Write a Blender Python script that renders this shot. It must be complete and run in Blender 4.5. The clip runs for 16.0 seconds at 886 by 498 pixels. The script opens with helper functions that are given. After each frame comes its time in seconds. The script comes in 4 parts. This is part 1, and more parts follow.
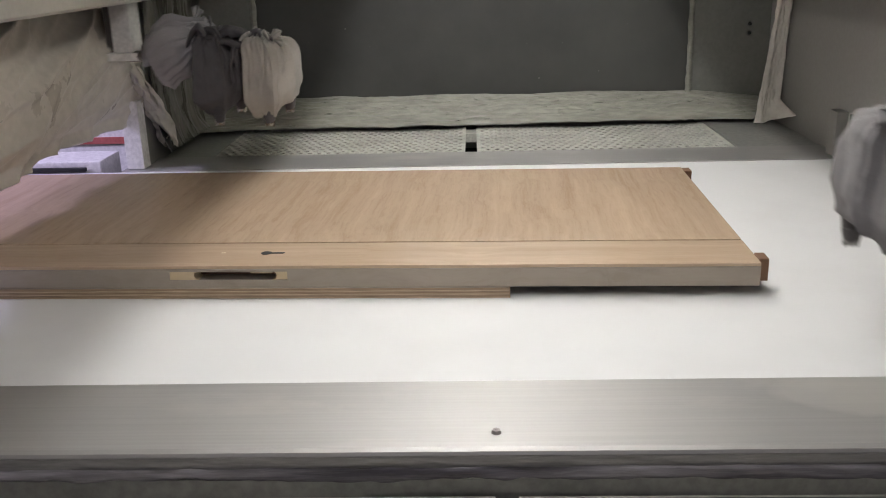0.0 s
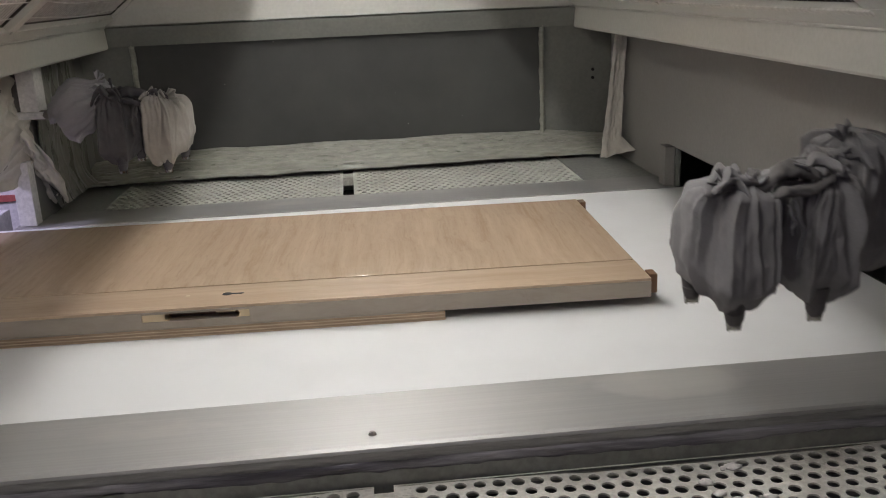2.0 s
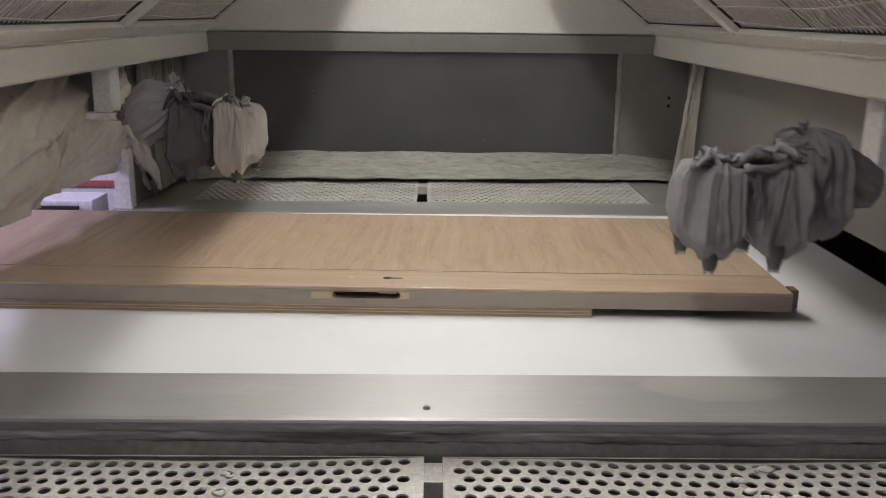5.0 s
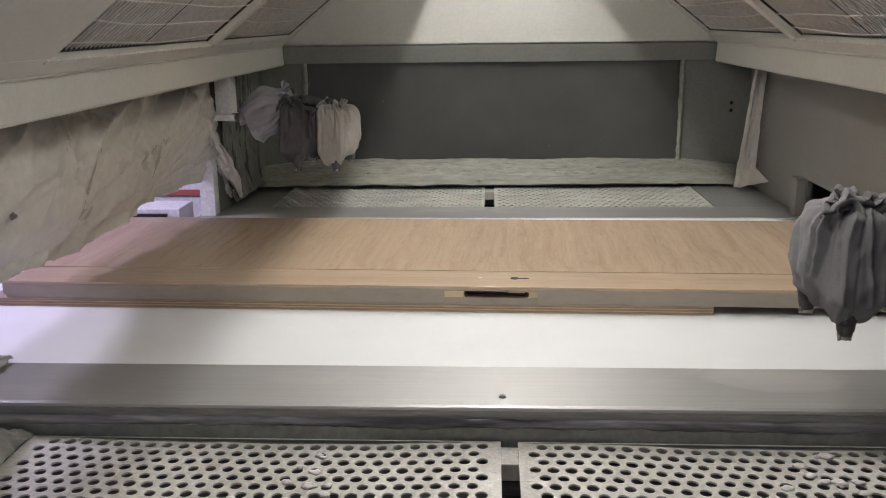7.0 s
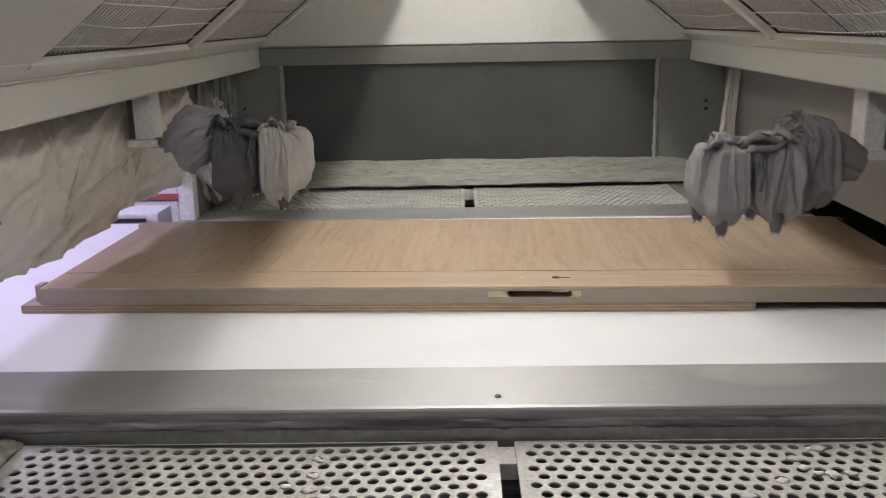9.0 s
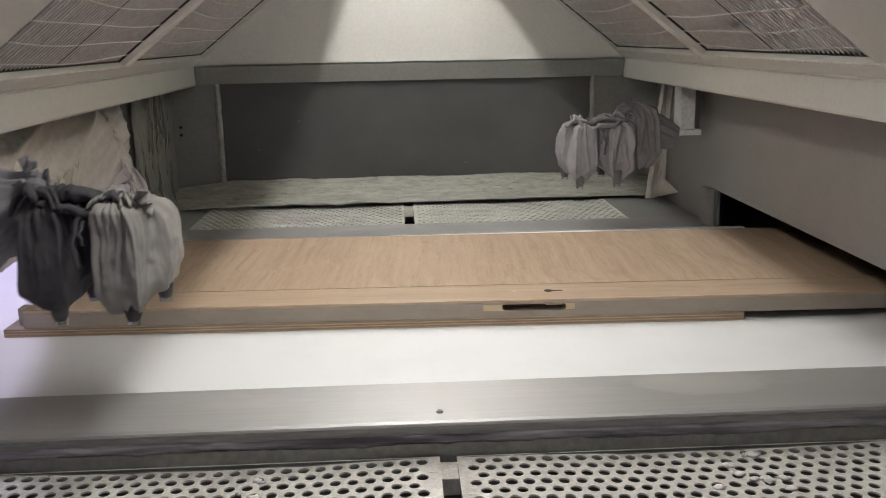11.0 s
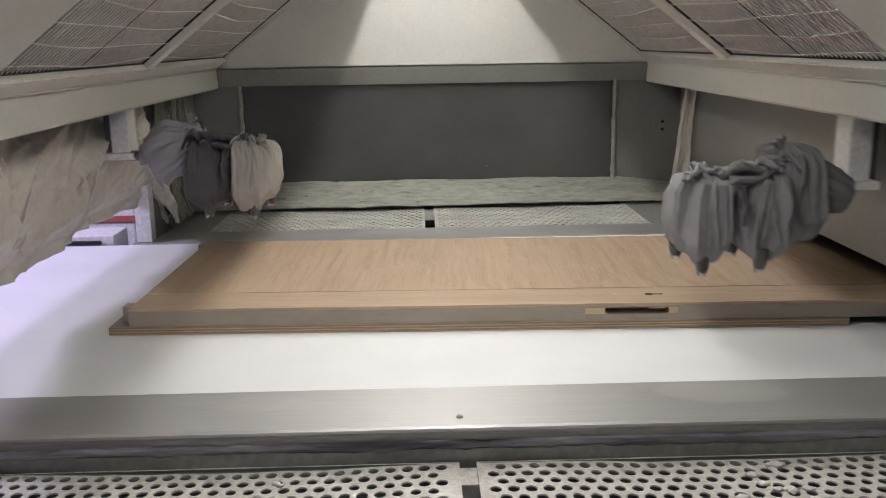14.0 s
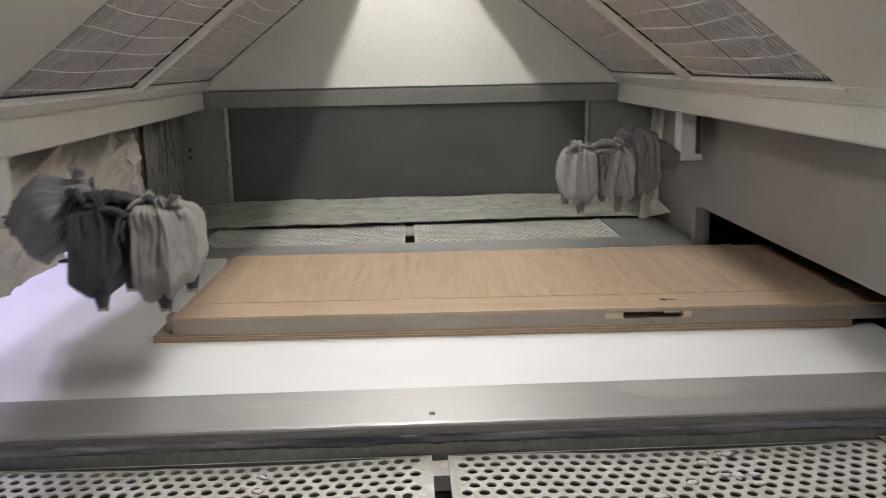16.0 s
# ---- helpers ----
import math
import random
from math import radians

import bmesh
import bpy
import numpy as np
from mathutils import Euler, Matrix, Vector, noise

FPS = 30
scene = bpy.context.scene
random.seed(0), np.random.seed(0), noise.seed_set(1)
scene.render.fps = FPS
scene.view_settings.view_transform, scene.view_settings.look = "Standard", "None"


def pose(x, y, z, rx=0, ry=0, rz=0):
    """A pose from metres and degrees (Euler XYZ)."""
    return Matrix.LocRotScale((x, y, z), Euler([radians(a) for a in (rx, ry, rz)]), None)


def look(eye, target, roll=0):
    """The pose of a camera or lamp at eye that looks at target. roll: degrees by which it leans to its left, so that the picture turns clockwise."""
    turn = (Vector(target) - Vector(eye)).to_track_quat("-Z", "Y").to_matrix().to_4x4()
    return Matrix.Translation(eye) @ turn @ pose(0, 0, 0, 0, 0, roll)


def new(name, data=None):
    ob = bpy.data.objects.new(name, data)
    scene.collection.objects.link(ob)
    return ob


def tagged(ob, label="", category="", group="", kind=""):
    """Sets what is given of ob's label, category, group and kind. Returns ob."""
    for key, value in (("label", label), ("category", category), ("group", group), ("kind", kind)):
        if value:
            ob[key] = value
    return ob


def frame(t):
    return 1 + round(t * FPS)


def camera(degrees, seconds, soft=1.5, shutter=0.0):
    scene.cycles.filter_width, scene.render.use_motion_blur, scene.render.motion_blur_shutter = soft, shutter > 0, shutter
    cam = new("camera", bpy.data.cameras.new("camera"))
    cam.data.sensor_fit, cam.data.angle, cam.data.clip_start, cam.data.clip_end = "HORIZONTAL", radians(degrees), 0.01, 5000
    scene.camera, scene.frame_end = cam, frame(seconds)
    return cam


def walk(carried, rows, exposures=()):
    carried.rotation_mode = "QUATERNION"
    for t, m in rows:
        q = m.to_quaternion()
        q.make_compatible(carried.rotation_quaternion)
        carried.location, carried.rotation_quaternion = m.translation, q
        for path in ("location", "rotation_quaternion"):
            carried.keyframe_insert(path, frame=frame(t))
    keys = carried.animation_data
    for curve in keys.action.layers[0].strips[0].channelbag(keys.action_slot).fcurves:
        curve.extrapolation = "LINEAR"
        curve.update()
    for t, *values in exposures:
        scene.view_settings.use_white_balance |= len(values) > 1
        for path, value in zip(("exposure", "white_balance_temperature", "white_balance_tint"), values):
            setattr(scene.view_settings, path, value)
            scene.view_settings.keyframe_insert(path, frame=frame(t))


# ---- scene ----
cam = camera(52.1, 16.0, soft=1.0, shutter=0.3)
PATH = [
    (0, (-0.023, 0.335, 0.552), (-0.092, 2.235, -0.071), -1.55),
    (0.5, (-0.012, 0.336, 0.551), (-0.025, 2.24, -0.06), -1.55),
    (1, (0.004, 0.332, 0.557), (0.124, 2.242, -0.023), -1.45),
    (1.5, (0.003, 0.232, 0.595), (0.16, 2.14, 0.02), -1.85),
    (2, (0.004, 0.102, 0.628), (0.181, 2.013, 0.067), -2.5),
    (2.5, (0.001, 0.118, 0.614), (0.221, 2.03, 0.07), -1.8),
    (3, (-0.003, 0.109, 0.611), (0.291, 2.012, 0.071), -1.0),
    (3.5, (-0.016, 0.087, 0.613), (0.308, 1.985, 0.073), -0.6),
    (4, (-0.005, 0.045, 0.618), (0.21, 1.967, 0.11), -0.1),
    (4.5, (0.006, 0.016, 0.603), (0.11, 1.948, 0.099), 0.5),
    (7, (-0.018, -0.126, 0.622), (-0.126, 1.81, 0.132), -0.7),
    (7.5, (-0.045, -0.133, 0.625), (-0.152, 1.807, 0.15), -0.8),
    (8, (-0.058, -0.135, 0.625), (-0.191, 1.802, 0.148), -0.7),
    (8.5, (-0.058, -0.131, 0.625), (-0.157, 1.807, 0.143), -0.6),
    (9, (-0.058, -0.129, 0.624), (-0.099, 1.809, 0.134), -1.1),
    (9.5, (-0.064, -0.136, 0.623), (0.004, 1.809, 0.163), -1.2),
    (12, (-0.049, -0.127, 0.623), (0.041, 1.819, 0.169), -1.1),
    (12.5, (-0.053, -0.123, 0.621), (0.013, 1.823, 0.169), -1.0),
    (13, (-0.056, -0.129, 0.623), (-0.009, 1.819, 0.171), -1.1),
    (13.5, (-0.057, -0.127, 0.621), (-0.02, 1.821, 0.173), -1.1),
    (14, (-0.057, -0.126, 0.622), (-0.011, 1.823, 0.175), -0.9),
    (14.5, (-0.054, -0.123, 0.623), (0.043, 1.824, 0.175), -0.9),
    (15, (-0.059, -0.133, 0.621), (0.127, 1.808, 0.173), -1.5),
    (15.5, (-0.072, -0.167, 0.625), (0.095, 1.778, 0.189), -2.0),
    (16, (-0.034, -0.245, 0.625), (0.042, 1.712, 0.222), -1.2),
]
walk(cam, [(t, look(eye, target, roll)) for t, eye, target, roll in PATH],
     exposures=((0.0, -0.05), (1.0, -0.18), (2.0, -0.28), (3.5, -0.28), (4.5, -0.22), (7.0, -0.05), (8.5, 0.0), (16.0, 0.0)))

# ---- light ----
world = bpy.data.worlds.new("hall_air")
world.use_nodes = True
world.node_tree.nodes["Background"].inputs[0].default_value = (0.80, 0.80, 0.86, 1)
world.node_tree.nodes["Background"].inputs[1].default_value = 0.03
scene.world = world


def area_lamp(name, m, sx, sy, watts, colour):
    data = bpy.data.lights.new(name, "AREA")
    data.shape, data.size, data.size_y, data.energy, data.color = "RECTANGLE", sx, sy, watts, colour
    ob = new(name, data)
    ob.matrix_world = m
    return ob


# two booth lamps in the ridge, hall lamps over the infeed and in front of the hatch
for lx, ly, lz, tilt, length, watts in ((0.0, 1.06, 1.165, 30, 0.60, 7.2), (-0.026, 2.38, 1.252, 0, 1.7, 18.5)):
    area_lamp("booth_lamp", pose(lx, ly, lz, tilt), 0.02, length, watts, (0.98, 0.96, 0.945))
area_lamp("infeed_lamp", look((-2.1, 1.7, 2.6), (-1.5, 2.0, 0)), 1.2, 0.6, 40, (0.70, 0.61, 1.0))
area_lamp("hall_window_light", look((-3.6, 2.0, 1.75), (-0.80, 2.05, 0.06)), 0.9, 0.5, 112, (0.76, 0.70, 1.0))
area_lamp("hall_lamp", look((-0.9, -1.6, 3.0), (-0.2, 0.6, 0.3)), 1.2, 0.6, 5, (1.0, 0.94, 0.90))


# ---- materials ----
def mat(name, base, rough=0.5, metal=0.0):
    m = bpy.data.materials.new(name)
    m.use_nodes = True
    nt = m.node_tree
    b = nt.nodes["Principled BSDF"]
    b.inputs["Base Color"].default_value = (*base, 1)
    b.inputs["Roughness"].default_value = rough
    b.inputs["Metallic"].default_value = metal
    return m, nt, b


def coords(nt, scale=(1, 1, 1), rot=(0, 0, 0), kind="Object"):
    tc = nt.nodes.new("ShaderNodeTexCoord")
    mp = nt.nodes.new("ShaderNodeMapping")
    mp.inputs["Scale"].default_value = scale
    mp.inputs["Rotation"].default_value = rot
    nt.links.new(tc.outputs[kind], mp.inputs[0])
    return mp.outputs[0]


def noise_tex(nt, vec, scale, detail=4, rough=0.55):
    n = nt.nodes.new("ShaderNodeTexNoise")
    n.inputs["Scale"].default_value, n.inputs["Detail"].default_value, n.inputs["Roughness"].default_value = scale, detail, rough
    nt.links.new(vec, n.inputs["Vector"])
    return n.outputs["Fac"]


def ramp(nt, fac, stops):
    r = nt.nodes.new("ShaderNodeValToRGB")
    while len(r.color_ramp.elements) < len(stops):
        r.color_ramp.elements.new(0.5)
    for e, (p, c) in zip(r.color_ramp.elements, stops):
        e.position, e.color = p, (*c, 1)
    nt.links.new(fac, r.inputs[0])
    return r.outputs[0]


def mix(nt, fac, a, b, mode="MIX"):
    n = nt.nodes.new("ShaderNodeMix")
    n.data_type, n.blend_type = "RGBA", mode
    for sock, v in ((n.inputs["Factor"], fac), (n.inputs["A"], a), (n.inputs["B"], b)):
        if isinstance(v, (float, int)):
            sock.default_value = v
        elif isinstance(v, tuple):
            sock.default_value = (*v, 1)
        else:
            nt.links.new(v, sock)
    return n.outputs["Result"]


def bump(nt, b, height, strength=0.3, dist=0.002):
    n = nt.nodes.new("ShaderNodeBump")
    n.inputs["Strength"].default_value, n.inputs["Distance"].default_value = strength, dist
    nt.links.new(height, n.inputs["Height"])
    nt.links.new(n.outputs[0], b.inputs["Normal"])


def rough_from(nt, b, fac, lo, hi):
    n = nt.nodes.new("ShaderNodeMapRange")
    n.inputs["To Min"].default_value, n.inputs["To Max"].default_value = lo, hi
    nt.links.new(fac, n.inputs["Value"])
    nt.links.new(n.outputs[0], b.inputs["Roughness"])


def dusty(name, base, dust, rough, metal=0.0, scale=6.0, amount=0.5, fine=90.0, bumpy=0.15, stretch=(1, 1, 1), speck=1.0):
    """A painted or bare surface with overspray dust at two scales."""
    m, nt, b = mat(name, base, rough, metal)
    v = coords(nt, stretch)
    n1, n2 = noise_tex(nt, v, scale, 6, 0.62), noise_tex(nt, v, fine, 3)
    f1 = ramp(nt, n1, [(0.38, (0, 0, 0)), (0.72, (amount,) * 3)])
    c = mix(nt, f1, base, dust)
    f2 = ramp(nt, n2, [(0.35, (1 - 0.14 * speck,) * 3), (0.65, (1 + 0.06 * speck,) * 3)])
    c = mix(nt, 1.0, c, f2, "MULTIPLY")
    nt.links.new(c, b.inputs["Base Color"])
    rough_from(nt, b, n1, max(0.05, rough - 0.12), min(1, rough + 0.2))
    bump(nt, b, n2, bumpy, 0.0012)
    return m


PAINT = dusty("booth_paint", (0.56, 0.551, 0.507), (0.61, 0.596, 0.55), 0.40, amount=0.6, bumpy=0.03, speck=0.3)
# darker copies of the booth paint; the walls' shade is put into the colour
PAINT_SHADED = dusty("booth_paint_shaded", (0.28, 0.266, 0.248), (0.335, 0.32, 0.30), 0.42, amount=0.6, bumpy=0.03, speck=0.3)
PAINT_DARK = dusty("booth_paint_dark", (0.19, 0.192, 0.174), (0.25, 0.246, 0.221), 0.45, amount=0.6, bumpy=0.05, speck=0.5)
STEEL_DIRTY = dusty("dirty_steel", (0.075, 0.068, 0.08), (0.46, 0.44, 0.46), 0.45, metal=0.2, scale=7, amount=0.95, fine=45, bumpy=0.4, stretch=(0.35, 1, 6))
GRATE = dusty("grate_paint", (0.65, 0.635, 0.58), (0.44, 0.40, 0.36), 0.2, scale=6, amount=0.7, fine=120, bumpy=0.35)
CLOT = dusty("dried_paint", (0.70, 0.66, 0.64), (0.58, 0.54, 0.52), 0.5, scale=40, amount=0.6, fine=150, bumpy=0.3)
GRATE_FAR = dusty("grate_paint_dusty", (0.60, 0.60, 0.54), (0.26, 0.26, 0.24), 0.5, scale=5, amount=0.5, fine=120, bumpy=0.35)
MARGIN = dusty("margin_steel", (0.30, 0.305, 0.28), (0.42, 0.42, 0.39), 0.34, metal=0.3, scale=7, amount=0.8, fine=70)
FILM = dusty("plastic_film", (0.64, 0.60, 0.54), (0.73, 0.69, 0.62), 0.26, scale=3, amount=0.5, fine=40, bumpy=0.06, speck=0.5)
FILM_GREY = dusty("grey_plastic_film", (0.15, 0.148, 0.13), (0.27, 0.265, 0.235), 0.25, scale=9, amount=0.8, fine=50, bumpy=0.2, stretch=(1, 3, 0.4))
FILM_WET = dusty("wet_plastic_film", (0.28, 0.28, 0.238), (0.41, 0.405, 0.345), 0.33, scale=14, amount=0.8, fine=50, bumpy=0.6, stretch=(0.5, 2, 2))
CLOTH = dusty("grey_cloth", (0.200, 0.191, 0.194), (0.275, 0.264, 0.268), 0.95, scale=12, amount=0.7, fine=420, bumpy=0.12, speck=0.5)
CLOTH_PALE = dusty("pale_cloth", (0.33, 0.315, 0.29), (0.42, 0.40, 0.37), 0.95, scale=12, amount=0.7, fine=420, bumpy=0.12, speck=0.5)
CLOTH_DARK = dusty("dark_cloth", (0.075, 0.072, 0.078), (0.12, 0.115, 0.122), 0.95, scale=12, amount=0.7, fine=420, bumpy=0.12, speck=0.5)
CLOTH_MID = dusty("blue_grey_cloth", (0.31, 0.302, 0.318), (0.38, 0.372, 0.388), 0.95, scale=12, amount=0.7, fine=420, bumpy=0.12, speck=0.5)
CLOTH_DUSK = dusty("dusky_cloth", (0.10, 0.093, 0.091), (0.155, 0.145, 0.142), 0.95, scale=14, amount=0.8, fine=420, bumpy=0.12, speck=0.5)
NOZZLE = dusty("nozzle_metal", (0.30, 0.28, 0.26), (0.18, 0.16, 0.15), 0.4, metal=0.7, scale=60, amount=0.8)
LIP = dusty("lip_tone", (0.27, 0.262, 0.25), (0.38, 0.37, 0.355), 0.5, metal=0.1, scale=5, amount=0.9, fine=60, stretch=(0.5, 1, 5))
CHROME = dusty("chrome", (0.38, 0.37, 0.355), (0.26, 0.255, 0.25), 0.22, metal=1.0, scale=60, amount=0.4)
BLACK = dusty("black_void", (0.012, 0.012, 0.012), (0.02, 0.02, 0.02), 0.8)
DUCT = dusty("duct_dirt", (0.035, 0.033, 0.03), (0.07, 0.066, 0.06), 0.8, scale=10)
WIRE = dusty("wire_white", (0.64, 0.62, 0.58), (0.5, 0.48, 0.45), 0.5, scale=30)
WIRE_GREY = dusty("wire_grey", (0.62, 0.59, 0.56), (0.45, 0.43, 0.41), 0.5, scale=30)
WHITE = dusty("white_paint", (0.78, 0.77, 0.76), (0.66, 0.65, 0.63), 0.4, scale=8)
RED = dusty("red_band", (0.42, 0.09, 0.08), (0.5, 0.2, 0.18), 0.5)
CONCRETE = dusty("hall_floor", (0.30, 0.30, 0.29), (0.4, 0.4, 0.38), 0.7, scale=2)
HALLWALL = dusty("hall_wall", (0.62, 0.60, 0.62), (0.7, 0.68, 0.7), 0.8, scale=2)


def filter_material():
    m, nt, b = mat("filter_fleece", (0.45, 0.42, 0.41), 0.95)
    v = coords(nt)
    n = noise_tex(nt, v, 160, 3)
    w = noise_tex(nt, v, 7, 4)
    c = mix(nt, w, (0.34, 0.318, 0.31), (0.47, 0.446, 0.434))
    nt.links.new(c, b.inputs["Base Color"])
    bump(nt, b, n, 0.6, 0.003)
    return m


def belt_material():
    m, nt, b = mat("white_belt", (0.80, 0.80, 0.79), 0.5)
    v = coords(nt)
    w = noise_tex(nt, v, 3.0, 5)
    f = noise_tex(nt, v, 140, 2)
    c = mix(nt, ramp(nt, w, [(0.45, (0, 0, 0)), (0.8, (1, 1, 1))]), (0.75, 0.75, 0.745), (0.68, 0.675, 0.665))
    nt.links.new(c, b.inputs["Base Color"])
    rough_from(nt, b, w, 0.42, 0.62)
    bump(nt, b, f, 0.05, 0.001)
    return m


def glass_material():
    m, nt, b = mat("dusty_window", (0.03, 0.03, 0.03), 0.35)
    v = coords(nt)
    w = noise_tex(nt, v, 1.6, 6, 0.6)
    f = noise_tex(nt, v, 45, 4)
    c = mix(nt, ramp(nt, w, [(0.35, (0, 0, 0)), (0.75, (1, 1, 1))]), (0.052, 0.053, 0.050), (0.098, 0.098, 0.092))
    sp = ramp(nt, noise_tex(nt, v, 75, 1, 0.3), [(0.83, (0, 0, 0)), (0.85, (1, 1, 1))])
    c = mix(nt, sp, c, (0.25, 0.25, 0.23))
    nt.links.new(c, b.inputs["Base Color"])
    rough_from(nt, b, f, 0.28, 0.5)
    return m


def wood_material(name, turn, pale, dark, rough, line=1.0):
    """Oak veneer; turn 0: grain along x, 90: grain across."""
    m, nt, b = mat(name, pale, rough)
    stretch = (1.2, 26, 8) if turn == 0 else (26, 1.5, 8)
    v = coords(nt, stretch, (0, 0, radians(-4) if turn else 0))
    warp = noise_tex(nt, coords(nt, (3, 3, 3)), 1.5, 3)
    add = nt.nodes.new("ShaderNodeVectorMath")
    add.operation = "ADD"
    sc = nt.nodes.new("ShaderNodeVectorMath")
    sc.operation = "SCALE"
    sc.inputs["Scale"].default_value = 1.1
    nt.links.new(warp, sc.inputs[0])
    nt.links.new(v, add.inputs[0])
    nt.links.new(sc.outputs[0], add.inputs[1])
    g1 = noise_tex(nt, add.outputs[0], 1.7, 5, 0.62)
    g2 = noise_tex(nt, add.outputs[0], 8.0, 4, 0.7)
    c = ramp(nt, g1, [(0.30, dark), (0.46, tuple(p * 0.92 for p in pale)), (0.62, pale), (0.80, tuple(min(1, p * 1.1) for p in pale))])
    pores = ramp(nt, g2, [(0.36, (0.86, 0.83, 0.79)), (0.52, (1, 1, 1))])
    c = mix(nt, 0.5 * line, c, pores, "MULTIPLY")
    tone = ramp(nt, noise_tex(nt, coords(nt, (1.1, 0.5, 1)), 2.2, 2), [(0.3, (0.92, 0.90, 0.88)), (0.7, (1.05, 1.03, 1.0))])
    c = mix(nt, 1.0, c, tone, "MULTIPLY")
    nt.links.new(c, b.inputs["Base Color"])
    rough_from(nt, b, g2, rough * 0.8, rough * 1.35)
    bump(nt, b, g2, 0.05, 0.0008)
    return m


def ply_material():
    m, nt, b = mat("plywood_edge", (0.45, 0.33, 0.21), 0.6)
    v = coords(nt, (1, 1, 1))
    sep = nt.nodes.new("ShaderNodeSeparateXYZ")
    nt.links.new(v, sep.inputs[0])
    wv = nt.nodes.new("ShaderNodeMath")
    wv.operation = "MULTIPLY"
    wv.inputs[1].default_value = 1050.0
    nt.links.new(sep.outputs["Z"], wv.inputs[0])
    sn = nt.nodes.new("ShaderNodeMath")
    sn.operation = "SINE"
    nt.links.new(wv.outputs[0], sn.inputs[0])
    c = ramp(nt, sn.outputs[0], [(0.0, (0.34, 0.25, 0.17)), (0.9, (0.54, 0.43, 0.32))])
    n = noise_tex(nt, coords(nt, (6, 6, 200)), 4, 4)
    c = mix(nt, 1.0, c, ramp(nt, n, [(0.3, (0.6, 0.58, 0.55)), (0.7, (1.1, 1.05, 1.0))]), "MULTIPLY")
    nt.links.new(c, b.inputs["Base Color"])
    return m


def steel_material():
    """Brushed stainless sheet with pale dried overspray patches."""
    m, nt, b = mat("stainless_steel", (0.5, 0.49, 0.47), 0.45, 0.6)
    v = coords(nt)
    brush = noise_tex(nt, coords(nt, (3, 240, 240)), 1.0, 3)
    cloud = noise_tex(nt, v, 2.1, 4, 0.5)
    patch = ramp(nt, noise_tex(nt, coords(nt, (1.0, 2.2, 1), (0, 0, 0.3)), 2.6, 5, 0.6), [(0.56, (0, 0, 0)), (0.72, (0.55, 0.55, 0.55))])
    c = mix(nt, cloud, (0.38, 0.375, 0.365), (0.55, 0.54, 0.518))
    c = mix(nt, 0.25, c, ramp(nt, brush, [(0.3, (0.8, 0.8, 0.8)), (0.7, (1.08, 1.08, 1.08))]), "MULTIPLY")
    c = mix(nt, patch, c, (0.57, 0.545, 0.50))
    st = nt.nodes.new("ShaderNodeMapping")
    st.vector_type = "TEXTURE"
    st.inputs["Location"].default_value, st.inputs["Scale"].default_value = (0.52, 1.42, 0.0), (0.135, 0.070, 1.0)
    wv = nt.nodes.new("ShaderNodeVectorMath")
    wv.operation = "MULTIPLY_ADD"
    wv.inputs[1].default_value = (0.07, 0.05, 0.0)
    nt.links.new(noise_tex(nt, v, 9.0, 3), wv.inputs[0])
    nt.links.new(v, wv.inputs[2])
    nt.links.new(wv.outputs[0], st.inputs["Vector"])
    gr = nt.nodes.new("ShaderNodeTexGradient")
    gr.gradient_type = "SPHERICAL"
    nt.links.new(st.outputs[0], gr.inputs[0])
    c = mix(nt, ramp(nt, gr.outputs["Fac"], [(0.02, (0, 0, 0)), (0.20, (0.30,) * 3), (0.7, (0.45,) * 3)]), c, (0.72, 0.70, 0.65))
    nt.links.new(c, b.inputs["Base Color"])
    inv = nt.nodes.new("ShaderNodeMapRange")
    inv.inputs["To Min"].default_value, inv.inputs["To Max"].default_value = 0.68, 0.25
    nt.links.new(patch, inv.inputs["Value"])
    nt.links.new(inv.outputs[0], b.inputs["Metallic"])
    rough_from(nt, b, cloud, 0.40, 0.58)
    bump(nt, b, brush, 0.03, 0.0006)
    return m


FILTER, BELT, GLASS, STEEL = filter_material(), belt_material(), glass_material(), steel_material()
OAK_PANEL = wood_material("oak_veneer_panel", 90, (0.52, 0.395, 0.287), (0.43, 0.315, 0.218), 0.085)
OAK_STILE = wood_material("oak_veneer_stile", 0, (0.53, 0.405, 0.297), (0.45, 0.335, 0.236), 0.085, 0.7)
OAK_EDGE = wood_material("oak_edge", 0, (0.36, 0.315, 0.265), (0.27, 0.23, 0.19), 0.40, 0.8)
RAW_WOOD = wood_material("raw_wood", 0, (0.66, 0.54, 0.36), (0.50, 0.38, 0.24), 0.7, 0.6)
BROWN_WOOD = wood_material("brown_lipping", 90, (0.20, 0.11, 0.06), (0.12, 0.06, 0.035), 0.5, 0.8)
GROOVE_DARK = wood_material("dark_brown_groove", 0, (0.085, 0.04, 0.025), (0.05, 0.025, 0.015), 0.6, 0.6)
PLY = ply_material()


# ---- mesh helpers ----
def finish(bm, material, smooth=False, name="mesh"):
    me = bpy.data.meshes.new(name)
    bmesh.ops.recalc_face_normals(bm, faces=bm.faces)
    bm.to_mesh(me)
    bm.free()
    me.materials.append(material)
    if smooth:
        me.polygons.foreach_set("use_smooth", [True] * len(me.polygons))
    return me


def part(name, bm, material, parent, label="", smooth=False):
    ob = new(name, finish(bm, material, smooth, name))
    ob.parent = parent
    if label:
        ob["label"] = label
    return ob


def empty(name, m=None, **tags):
    ob = new(name)
    if m is not None:
        ob.matrix_basis = m
    return tagged(ob, **tags)


